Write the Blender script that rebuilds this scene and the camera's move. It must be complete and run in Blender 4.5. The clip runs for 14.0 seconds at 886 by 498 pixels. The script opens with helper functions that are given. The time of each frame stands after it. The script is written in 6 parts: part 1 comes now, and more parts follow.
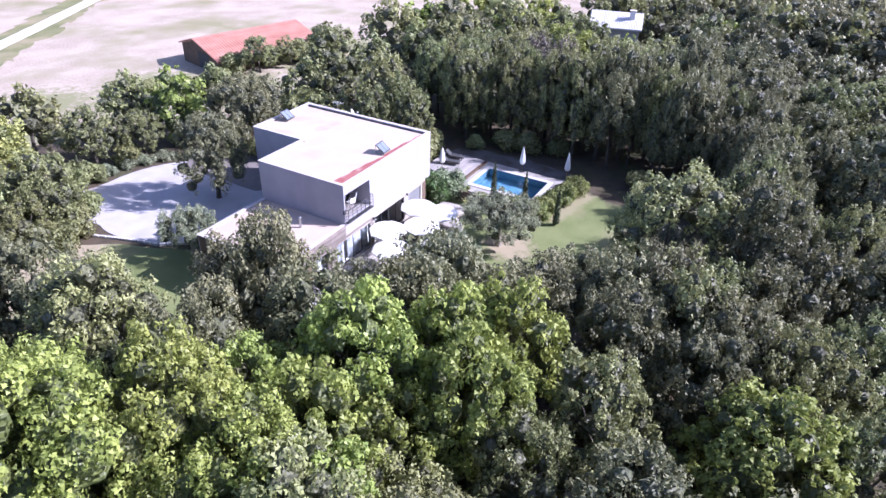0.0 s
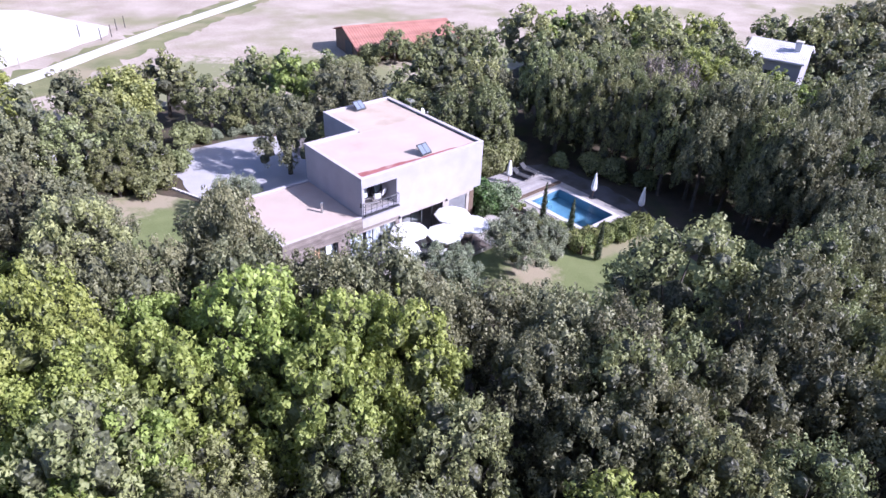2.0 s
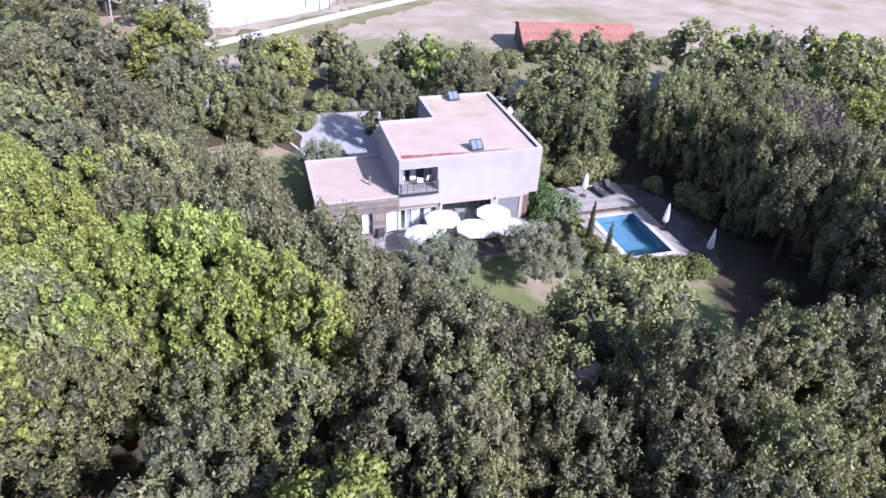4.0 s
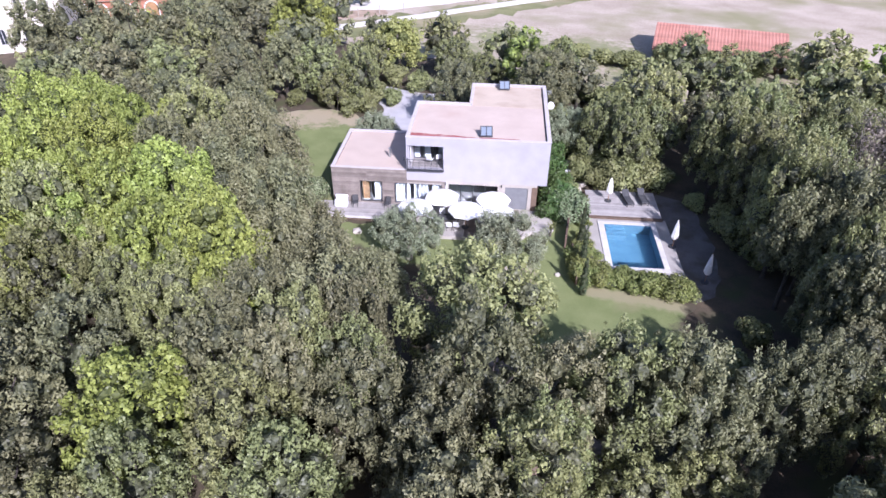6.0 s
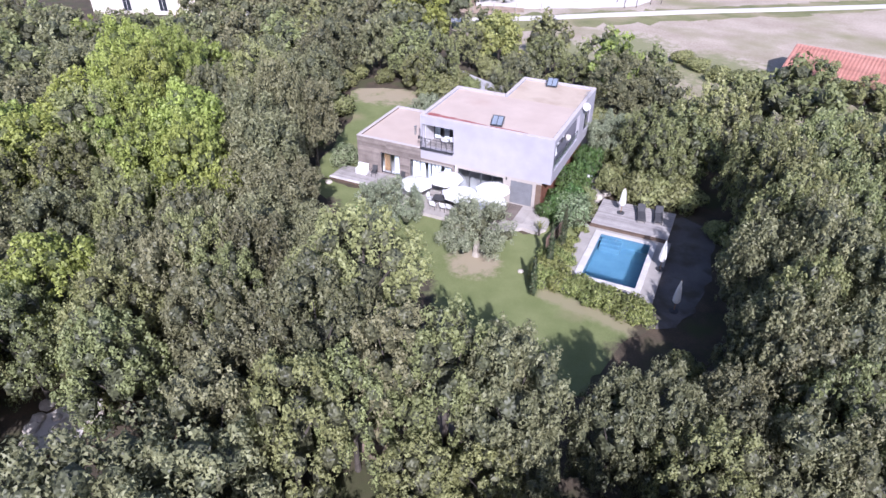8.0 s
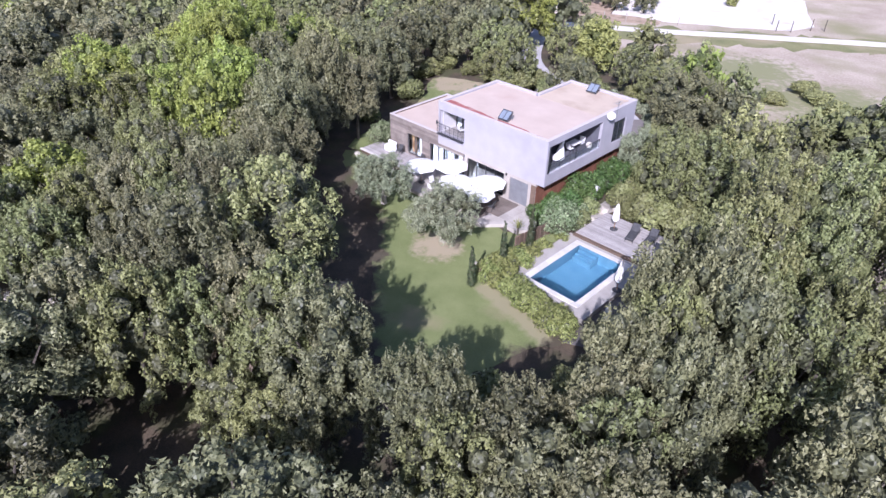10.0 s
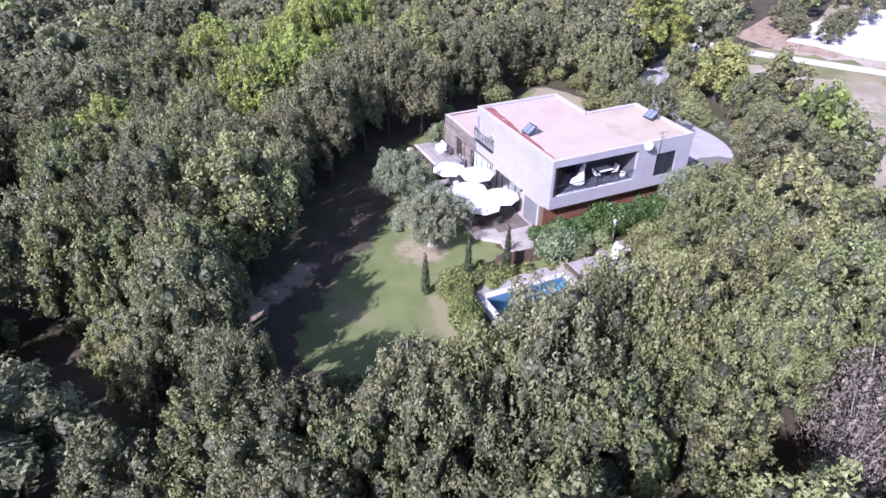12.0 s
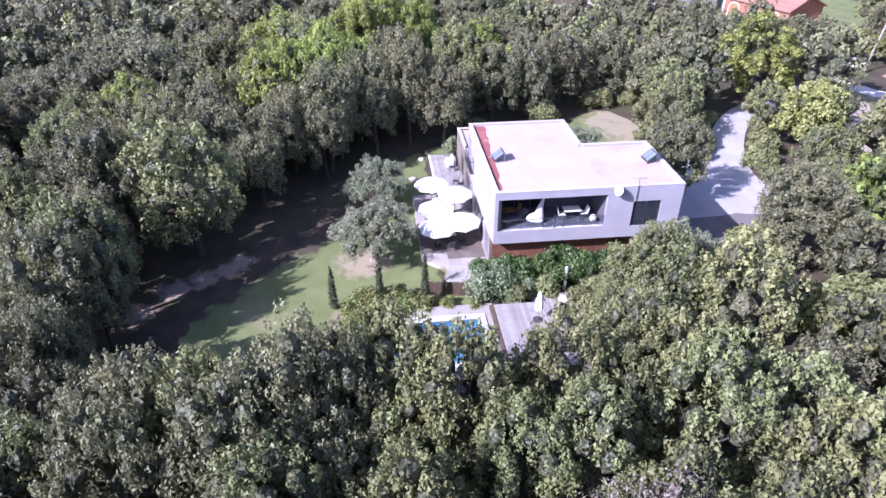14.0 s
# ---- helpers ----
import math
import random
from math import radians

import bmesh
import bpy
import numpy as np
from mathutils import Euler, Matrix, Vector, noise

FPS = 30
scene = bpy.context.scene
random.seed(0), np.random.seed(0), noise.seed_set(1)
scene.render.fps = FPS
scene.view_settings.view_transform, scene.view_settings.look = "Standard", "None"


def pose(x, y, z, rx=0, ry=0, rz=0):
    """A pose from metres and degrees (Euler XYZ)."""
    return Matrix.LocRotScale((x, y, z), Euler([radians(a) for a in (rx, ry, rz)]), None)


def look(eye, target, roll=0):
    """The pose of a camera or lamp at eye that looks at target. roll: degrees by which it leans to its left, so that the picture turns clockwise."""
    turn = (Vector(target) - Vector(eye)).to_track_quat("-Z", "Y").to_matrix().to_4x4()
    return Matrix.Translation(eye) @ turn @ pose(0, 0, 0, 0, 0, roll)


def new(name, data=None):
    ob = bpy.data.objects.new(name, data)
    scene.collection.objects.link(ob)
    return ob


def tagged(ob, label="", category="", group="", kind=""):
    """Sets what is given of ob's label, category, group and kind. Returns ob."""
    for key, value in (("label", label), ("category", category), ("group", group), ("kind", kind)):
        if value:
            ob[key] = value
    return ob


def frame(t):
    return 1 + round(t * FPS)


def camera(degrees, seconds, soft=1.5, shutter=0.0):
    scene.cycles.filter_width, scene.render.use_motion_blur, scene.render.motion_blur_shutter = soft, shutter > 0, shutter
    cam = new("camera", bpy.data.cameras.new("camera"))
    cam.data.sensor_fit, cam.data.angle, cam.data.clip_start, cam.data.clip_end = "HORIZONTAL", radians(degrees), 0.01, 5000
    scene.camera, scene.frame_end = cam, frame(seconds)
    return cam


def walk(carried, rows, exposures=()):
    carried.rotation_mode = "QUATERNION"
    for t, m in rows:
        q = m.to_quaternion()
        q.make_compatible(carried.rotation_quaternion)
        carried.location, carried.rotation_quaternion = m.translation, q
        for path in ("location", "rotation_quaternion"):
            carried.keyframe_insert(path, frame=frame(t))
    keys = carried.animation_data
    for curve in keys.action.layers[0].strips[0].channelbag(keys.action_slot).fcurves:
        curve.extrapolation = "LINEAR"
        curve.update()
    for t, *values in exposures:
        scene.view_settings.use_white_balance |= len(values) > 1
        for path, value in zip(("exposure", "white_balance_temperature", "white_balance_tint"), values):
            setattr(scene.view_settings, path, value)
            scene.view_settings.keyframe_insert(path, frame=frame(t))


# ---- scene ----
cam = camera(69.8, 14.0)

PATH = [
    (0, (-30.371, -24.533, 25.662), (-28.887, -23.718, 24.597), 1.7),
    (0.5, (-28.671, -26.556, 25.813), (-27.252, -25.638, 24.744), 1.9),
    (1, (-26.572, -28.569, 25.794), (-25.227, -27.545, 24.726), 2.1),
    (1.5, (-24.394, -30.777, 25.806), (-23.144, -29.638, 24.737), 2.3),
    (2, (-21.849, -33.09, 25.838), (-20.722, -31.833, 24.766), 2.6),
    (2.5, (-19.099, -35.422, 26.081), (-18.117, -34.054, 25.001), 2.8),
    (3, (-16.361, -37.692, 26.478), (-15.522, -36.24, 25.389), 3.0),
    (5.5, (3.084, -45.788, 27.978), (3.072, -44.146, 26.837), 0.7),
    (6, (7.277, -46.419, 27.897), (7.129, -44.783, 26.756), 0.4),
    (6.5, (10.844, -46.669, 27.411), (10.546, -45.045, 26.282), 0.9),
    (7, (14.885, -46.26, 27.23), (14.437, -44.67, 26.102), 0.8),
    (7.5, (18.777, -45.388, 26.965), (18.197, -43.84, 25.838), 0.6),
    (8, (22.883, -44.143, 26.626), (22.18, -42.646, 25.502), 0.3),
    (8.5, (26.566, -42.703, 26.381), (25.754, -41.262, 25.258), 0.5),
    (11, (41.467, -31.052, 25.596), (40.107, -30.092, 24.487), 0.8),
    (11.5, (43.261, -27.52, 25.552), (41.818, -26.69, 24.444), 0.5),
    (12, (44.867, -23.674, 25.474), (43.35, -22.978, 24.371), 0.4),
    (12.5, (45.767, -19.96, 25.512), (44.206, -19.375, 24.407), 0.6),
    (13, (46.61, -15.791, 25.359), (45.003, -15.329, 24.26), 0.3),
    (13.5, (46.848, -11.711, 25.446), (45.213, -11.376, 24.345), 0.3),
    (14, (46.649, -7.45, 25.549), (44.991, -7.257, 24.448), 0.2),
]
EXPOSURES = [(0.0, 1.0, 5400, 31), (3.0, 0.7, 5450, 30), (6.5, 0.63, 5550, 26), (8.5, 0.58, 5550, 26), (11.0, 0.6, 5480, 29), (14.0, 0.92, 5300, 36)]
walk(cam, [(t, look(e, a, r)) for t, e, a, r in PATH], EXPOSURES)

# ---- world and sun ----
SUN_DIR = Vector((4.3, -7.8, 6.45)).normalized()
world = bpy.data.worlds.new("sky")
scene.world = world
world.use_nodes = True
wn = world.node_tree
sky = wn.nodes.new("ShaderNodeTexSky")
sky.sky_type = "NISHITA"
sky.sun_disc = False
sky.sun_elevation = math.asin(SUN_DIR.z)
sky.sun_rotation = math.atan2(SUN_DIR.x, SUN_DIR.y)
sky.dust_density = 1.5
wn.nodes["Background"].inputs["Strength"].default_value = 0.1
wn.links.new(sky.outputs["Color"], wn.nodes["Background"].inputs["Color"])
sun_data = bpy.data.lights.new("sun", "SUN")
sun_data.energy = 4.8
sun_data.angle = radians(0.55)
sun_data.color = (1.0, 0.95, 0.88)
sun = new("sun", sun_data)
sun.matrix_world = look(SUN_DIR * 80, (0, 0, 0))

G = -0.3  # level of lawn and forest floor


# ---- materials ----
def nodes_of(name):
    m = bpy.data.materials.new(name)
    m.use_nodes = True
    return m, m.node_tree.nodes, m.node_tree.links, m.node_tree.nodes["Principled BSDF"]


def surface(name, dark, light, scale=3.0, fine=40.0, rough=0.85, bump=0.15, metal=0.0, stain=None, stain_scale=0.4, stain_cover=0.45, vary=0.0, world_space=True):
    """Two scales of colour variation, optional stains, fine relief."""
    m, n, l, b = nodes_of(name)
    if world_space:
        co = n.new("ShaderNodeNewGeometry").outputs["Position"]
    else:
        co = n.new("ShaderNodeTexCoord").outputs["Object"]
    big = n.new("ShaderNodeTexNoise")
    big.inputs["Scale"].default_value, big.inputs["Detail"].default_value = scale, 6
    small = n.new("ShaderNodeTexNoise")
    small.inputs["Scale"].default_value, small.inputs["Detail"].default_value = fine, 4
    l.new(co, big.inputs["Vector"])
    l.new(co, small.inputs["Vector"])
    add = n.new("ShaderNodeMix")
    add.inputs["Factor"].default_value = 0.45
    l.new(big.outputs["Fac"], add.inputs["A"])
    l.new(small.outputs["Fac"], add.inputs["B"])
    ramp = n.new("ShaderNodeValToRGB")
    ramp.color_ramp.elements[0].position, ramp.color_ramp.elements[1].position = 0.36, 0.64
    ramp.color_ramp.elements[0].color, ramp.color_ramp.elements[1].color = (*dark, 1), (*light, 1)
    l.new(add.outputs["Result"], ramp.inputs["Fac"])
    colour = ramp.outputs["Color"]
    if stain:
        sn = n.new("ShaderNodeTexNoise")
        sn.inputs["Scale"].default_value, sn.inputs["Detail"].default_value = stain_scale, 5
        l.new(co, sn.inputs["Vector"])
        sr = n.new("ShaderNodeValToRGB")
        sr.color_ramp.elements[0].position, sr.color_ramp.elements[1].position = stain_cover, stain_cover + 0.16
        l.new(sn.outputs["Fac"], sr.inputs["Fac"])
        mx = n.new("ShaderNodeMix")
        mx.data_type = "RGBA"
        l.new(sr.outputs["Color"], mx.inputs["Factor"])
        l.new(colour, mx.inputs["A"])
        mx.inputs["B"].default_value = (*stain, 1)
        colour = mx.outputs["Result"]
    if vary:
        info = n.new("ShaderNodeObjectInfo")
        hsv = n.new("ShaderNodeHueSaturation")
        rng = n.new("ShaderNodeMapRange")
        rng.inputs["To Min"].default_value, rng.inputs["To Max"].default_value = 1 - vary, 1 + vary
        l.new(info.outputs["Random"], rng.inputs["Value"])
        l.new(rng.outputs["Result"], hsv.inputs["Value"])
        l.new(colour, hsv.inputs["Color"])
        colour = hsv.outputs["Color"]
    l.new(colour, b.inputs["Base Color"])
    b.inputs["Roughness"].default_value, b.inputs["Metallic"].default_value = rough, metal
    if bump:
        bp = n.new("ShaderNodeBump")
        bp.inputs["Strength"].default_value, bp.inputs["Distance"].default_value = bump, 0.05
        l.new(add.outputs["Result"], bp.inputs["Height"])
        l.new(bp.outputs["Normal"], b.inputs["Normal"])
    return m


def worn_spots(m, spots, colour, rag=1.1):
    """Worn, dried-out spots (x, y, radius) with ragged, fading rims."""
    n, l = m.node_tree.nodes, m.node_tree.links
    b = n["Principled BSDF"]
    co = n.new("ShaderNodeNewGeometry").outputs["Position"]
    far = None
    for x, y, r in spots:
        d = n.new("ShaderNodeVectorMath")
        d.operation = "DISTANCE"
        d.inputs[1].default_value = (x, y, G)
        l.new(co, d.inputs[0])
        q = n.new("ShaderNodeMath")
        q.operation = "DIVIDE"
        q.inputs[1].default_value = r
        l.new(d.outputs["Value"], q.inputs[0])
        if far is None:
            far = q
        else:
            k = n.new("ShaderNodeMath")
            k.operation = "SMOOTH_MIN"
            k.inputs[2].default_value = 0.3
            l.new(far.outputs[0], k.inputs[0])
            l.new(q.outputs[0], k.inputs[1])
            far = k
    wob = n.new("ShaderNodeTexNoise")
    wob.inputs["Scale"].default_value, wob.inputs["Detail"].default_value, wob.inputs["Roughness"].default_value = 1.1, 8, 0.7
    l.new(co, wob.inputs["Vector"])
    mul = n.new("ShaderNodeMath")
    mul.operation = "MULTIPLY_ADD"
    mul.inputs[1].default_value = rag * 2
    l.new(wob.outputs["Fac"], mul.inputs[0])
    l.new(far.outputs[0], mul.inputs[2])
    fade = n.new("ShaderNodeMapRange")
    fade.inputs["From Min"].default_value, fade.inputs["From Max"].default_value = 1.2 + rag, 0.6 + rag
    l.new(mul.outputs[0], fade.inputs["Value"])
    mx = n.new("ShaderNodeMix")
    mx.data_type = "RGBA"
    l.new(fade.outputs["Result"], mx.inputs["Factor"])
    l.new(b.inputs["Base Color"].links[0].from_socket, mx.inputs["A"])
    mx.inputs["B"].default_value = (*colour, 1)
    l.new(mx.outputs["Result"], b.inputs["Base Color"])


def foliage(name, dark, light, tree_vary=0.25, through_light=0.25, rough=0.55, leaflet=9.0, cover=0.62, ruffle=1.5):
    """Sprays of leaflets: every leaflet, spray and plant has its own tone and tilt, with gaps between; light comes through."""
    m, n, l, b = nodes_of(name)
    geo = n.new("ShaderNodeNewGeometry")
    info = n.new("ShaderNodeObjectInfo")
    cell = n.new("ShaderNodeTexVoronoi")
    cell.inputs["Scale"].default_value = leaflet
    l.new(geo.outputs["Position"], cell.inputs["Vector"])
    tone = n.new("ShaderNodeSeparateColor")
    l.new(cell.outputs["Color"], tone.inputs["Color"])
    ramp = n.new("ShaderNodeValToRGB")
    ramp.color_ramp.elements[0].position, ramp.color_ramp.elements[1].position = 0.22, 0.78
    ramp.color_ramp.elements[0].color, ramp.color_ramp.elements[1].color = (*dark, 1), (*light, 1)
    big = n.new("ShaderNodeTexNoise")
    big.inputs["Scale"].default_value, big.inputs["Detail"].default_value = 0.7, 3
    l.new(geo.outputs["Position"], big.inputs["Vector"])
    spray = n.new("ShaderNodeMix")
    spray.inputs["Factor"].default_value = 0.72
    l.new(geo.outputs["Random Per Island"], spray.inputs["A"])
    l.new(tone.outputs["Red"], spray.inputs["B"])
    mix = n.new("ShaderNodeMix")
    mix.inputs["Factor"].default_value = 0.4
    l.new(spray.outputs["Result"], mix.inputs["A"])
    l.new(big.outputs["Fac"], mix.inputs["B"])
    l.new(mix.outputs["Result"], ramp.inputs["Fac"])
    hsv = n.new("ShaderNodeHueSaturation")
    val = n.new("ShaderNodeMapRange")
    val.inputs["To Min"].default_value, val.inputs["To Max"].default_value = 1 - tree_vary, 1 + tree_vary
    l.new(info.outputs["Random"], val.inputs["Value"])
    l.new(val.outputs["Result"], hsv.inputs["Value"])
    times = n.new("ShaderNodeMath")
    times.operation = "MULTIPLY"
    times.inputs[1].default_value = 7.31
    frac = n.new("ShaderNodeMath")
    frac.operation = "FRACT"
    hue = n.new("ShaderNodeMapRange")
    hue.inputs["To Min"].default_value, hue.inputs["To Max"].default_value = 0.482, 0.512
    l.new(info.outputs["Random"], times.inputs[0])
    l.new(times.outputs[0], frac.inputs[0])
    l.new(frac.outputs[0], hue.inputs["Value"])
    l.new(hue.outputs["Result"], hsv.inputs["Hue"])
    l.new(ramp.outputs["Color"], hsv.inputs["Color"])
    l.new(hsv.outputs["Color"], b.inputs["Base Color"])
    b.inputs["Roughness"].default_value = rough
    off = n.new("ShaderNodeVectorMath")
    off.operation = "SUBTRACT"
    off.inputs[1].default_value = (0.5, 0.5, 0.5)
    l.new(cell.outputs["Color"], off.inputs[0])
    grow = n.new("ShaderNodeVectorMath")
    grow.operation = "SCALE"
    grow.inputs["Scale"].default_value = ruffle
    l.new(off.outputs["Vector"], grow.inputs[0])
    tilt = n.new("ShaderNodeVectorMath")
    tilt.operation = "ADD"
    l.new(grow.outputs["Vector"], tilt.inputs[0])
    l.new(geo.outputs["Normal"], tilt.inputs[1])
    unit = n.new("ShaderNodeVectorMath")
    unit.operation = "NORMALIZE"
    l.new(tilt.outputs["Vector"], unit.inputs[0])
    l.new(unit.outputs["Vector"], b.inputs["Normal"])
    last = b.outputs["BSDF"]
    if through_light:
        tr = n.new("ShaderNodeBsdfTranslucent")
        l.new(hsv.outputs["Color"], tr.inputs["Color"])
        ms = n.new("ShaderNodeMixShader")
        ms.inputs["Fac"].default_value = through_light
        l.new(last, ms.inputs[1])
        l.new(tr.outputs["BSDF"], ms.inputs[2])
        last = ms.outputs["Shader"]
    if cover < 1:
        gap = n.new("ShaderNodeMath")
        gap.operation = "GREATER_THAN"
        gap.inputs[1].default_value = cover
        l.new(cell.outputs["Distance"], gap.inputs[0])
        clear = n.new("ShaderNodeBsdfTransparent")
        cut = n.new("ShaderNodeMixShader")
        l.new(gap.outputs[0], cut.inputs["Fac"])
        l.new(last, cut.inputs[1])
        l.new(clear.outputs["BSDF"], cut.inputs[2])
        last = cut.outputs["Shader"]
    l.new(last, n["Material Output"].inputs["Surface"])
    return m


def glass_pane(name, tint=(0.75, 0.82, 0.85)):
    m, n, l, b = nodes_of(name)
    b.inputs["Base Color"].default_value = (*tint, 1)
    b.inputs["Roughness"].default_value = 0.03
    b.inputs["Transmission Weight"].default_value = 1.0
    b.inputs["IOR"].default_value = 1.3
    return m


M_RENDER = surface("lime_render", (0.355, 0.34, 0.38), (0.425, 0.41, 0.45), 0.8, 60, 0.9, 0.08, stain=(0.36, 0.345, 0.385), stain_scale=0.35, stain_cover=0.57)
M_PARAPET = surface("parapet_render", (0.50, 0.45, 0.44), (0.60, 0.545, 0.53), 0.9, 40, 0.85, 0.1, stain=(0.46, 0.38, 0.35), stain_scale=0.9, stain_cover=0.58)
M_RENDER_WHITE = surface("white_paint", (0.60, 0.58, 0.60), (0.70, 0.68, 0.69), 1.2, 60, 0.8, 0.05)
M_ROOF = surface("roof_gravel", (0.505, 0.40, 0.335), (0.59, 0.48, 0.41), 0.5, 45, 0.95, 0.5, stain=(0.50, 0.375, 0.31), stain_scale=0.22, stain_cover=0.55)
M_ROOF_TAN = surface("tan_roof_gravel", (0.50, 0.40, 0.31), (0.58, 0.475, 0.375), 0.5, 45, 0.95, 0.5, stain=(0.45, 0.35, 0.27), stain_scale=0.4, stain_cover=0.5)
M_RED_STRIP = surface("red_membrane", (0.27, 0.075, 0.07), (0.39, 0.14, 0.125), 1.4, 30, 0.8, 0.2, stain=(0.46, 0.27, 0.235), stain_scale=1.1, stain_cover=0.54)
M_CLAD = surface("weathered_board", (0.165, 0.135, 0.12), (0.29, 0.25, 0.225), 1.2, 28, 0.9, 0.35, vary=0.22)
M_CLAD_BROWN = surface("brown_board", (0.11, 0.075, 0.055), (0.18, 0.125, 0.09), 1.4, 30, 0.85, 0.3, vary=0.2)
M_CORTEN = surface("rusted_steel", (0.15, 0.06, 0.038), (0.24, 0.10, 0.058), 1.5, 25, 0.8, 0.25, vary=0.12)
M_SHUTTER = surface("grey_shutter", (0.17, 0.175, 0.19), (0.215, 0.22, 0.235), 2, 50, 0.55, 0.05)
M_FRAME = surface("dark_metal_frame", (0.05, 0.052, 0.06), (0.08, 0.082, 0.09), 4, 60, 0.45, 0.03, metal=0.4)
M_STEEL = surface("galvanised_steel", (0.38, 0.39, 0.40), (0.52, 0.53, 0.54), 4, 60, 0.4, 0.05, metal=0.8)
M_CURTAIN = surface("curtain_cloth", (0.62, 0.62, 0.66), (0.76, 0.76, 0.80), 3, 30, 0.95, 0.2)
M_INNER = surface("room_plaster", (0.40, 0.38, 0.38), (0.48, 0.46, 0.45), 1, 20, 0.9, 0.05)
M_DARKWALL = surface("dark_blue_grey", (0.085, 0.085, 0.11), (0.13, 0.13, 0.155), 1, 20, 0.8, 0.1)
M_CANVAS = surface("parasol_canvas", (0.80, 0.79, 0.77), (0.86, 0.85, 0.83), 2, 70, 0.9, 0.05)
M_WOOD = surface("teak", (0.24, 0.13, 0.06), (0.36, 0.21, 0.11), 3, 30, 0.7, 0.15, vary=0.2)
M_DECK = surface("silvered_deck", (0.30, 0.275, 0.265), (0.42, 0.39, 0.375), 1.5, 30, 0.85, 0.2, vary=0.16)
M_PAVE = surface("pale_paving", (0.34, 0.31, 0.28), (0.46, 0.425, 0.39), 0.9, 35, 0.9, 0.2, stain=(0.28, 0.25, 0.22), stain_scale=0.8, stain_cover=0.6, vary=0.1)
M_PAVE_BROWN = surface("brown_paving", (0.13, 0.105, 0.09), (0.21, 0.175, 0.15), 0.9, 35, 0.9, 0.2, vary=0.12)
M_COPING = surface("white_stone", (0.54, 0.51, 0.49), (0.66, 0.63, 0.60), 1.5, 40, 0.8, 0.12, vary=0.07)
M_GRAVEL = surface("lavender_gravel", (0.40, 0.385, 0.40), (0.53, 0.51, 0.525), 0.5, 26, 0.95, 0.5, stain=(0.40, 0.35, 0.30), stain_scale=0.25, stain_cover=0.58)
M_FORECOURT = surface("compacted_gravel", (0.17, 0.15, 0.145), (0.25, 0.225, 0.215), 0.5, 26, 0.95, 0.4, stain=(0.14, 0.12, 0.11), stain_scale=0.3, stain_cover=0.55)
# Gravel darkened in its own colour to deepen the trees' shade.
M_SHADEGROUND = surface("shade_dark_gravel", (0.095, 0.086, 0.082), (0.175, 0.162, 0.158), 0.5, 20, 0.95, 0.5, stain=(0.09, 0.08, 0.06), stain_scale=0.6, stain_cover=0.47)
M_CHALK = surface("chalk_track", (0.60, 0.55, 0.50), (0.78, 0.73, 0.68), 0.35, 16, 0.95, 0.4, stain=(0.52, 0.46, 0.38), stain_scale=0.2, stain_cover=0.6)
M_LAWN = surface("mown_grass", (0.138, 0.170, 0.056), (0.220, 0.245, 0.098), 0.45, 22, 0.95, 0.5, stain=(0.30, 0.25, 0.15), stain_scale=0.16, stain_cover=0.58)
worn_spots(M_LAWN, [(8.8, -8.6, 1.9), (-9.0, 18.2, 2.2), (-12.4, 18.2, 2.8), (-16.2, 18.4, 2.6), (-14.6, 16.2, 1.6)], (0.36, 0.305, 0.205), 1.4)
M_BAREEARTH = surface("bare_earth", (0.33, 0.235, 0.165), (0.46, 0.35, 0.26), 0.8, 18, 0.95, 0.5, stain=(0.20, 0.16, 0.10), stain_scale=0.7, stain_cover=0.55)
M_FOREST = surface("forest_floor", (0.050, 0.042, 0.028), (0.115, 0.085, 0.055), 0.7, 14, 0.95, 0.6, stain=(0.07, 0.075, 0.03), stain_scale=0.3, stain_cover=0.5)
worn_spots(M_LAWN, [(14.8, -10.1, 0.7), (15.6, -10.3, 0.75), (16.5, -10.5, 0.75), (17.4, -10.6, 0.75), (18.3, -10.8, 0.8), (19.2, -11.0, 0.8), (20.1, -11.2, 0.85), (21.0, -11.3, 0.9)], (0.285, 0.26, 0.15), 0.9)
worn_spots(M_FOREST, [(7.9, -17.4, 0.9), (8.7, -18.5, 1.0), (9.6, -19.7, 1.2), (10.7, -21.3, 1.2), (10.3, -25.6, 1.1), (13.0, -23.3, 1.1)], (0.36, 0.27, 0.21), 1.6)
worn_spots(M_LAWN, [(-5.4, -6.4, 1.2), (-3, -7.2, 1.0), (-1, -7.8, 1.1), (1.4, -9.0, 1.0), (3.4, -10.3, 1.2), (5, -11.6, 0.9), (6.4, -13.0, 1.2), (7.5, -14.4, 0.9), (8.6, -15.6, 1.2), (10.2, -16.8, 1.0), (11.8, -18.0, 1.2), (13.4, -19.6, 1.0), (20.9, -13.6, 1.2), (22, -11, 1.3)], (0.085, 0.07, 0.045), 1.3)
M_FIELD = surface("stubble_field", (0.34, 0.275, 0.205), (0.52, 0.44, 0.355), 0.16, 3.5, 0.95, 0.6, stain=(0.27, 0.25, 0.135), stain_scale=0.07, stain_cover=0.5)
worn_spots(M_FIELD, [(20, 44, 7), (14, 42, 5), (8, 50, 6), (26, 36, 6), (38, 33, 6), (50, 33, 6), (0, 44, 5)], (0.24, 0.24, 0.12), 1.6)
M_VERGE = surface("green_verge", (0.14, 0.155, 0.06), (0.25, 0.24, 0.11), 0.3, 12, 0.95, 0.5, stain=(0.33, 0.28, 0.17), stain_scale=0.12, stain_cover=0.5)
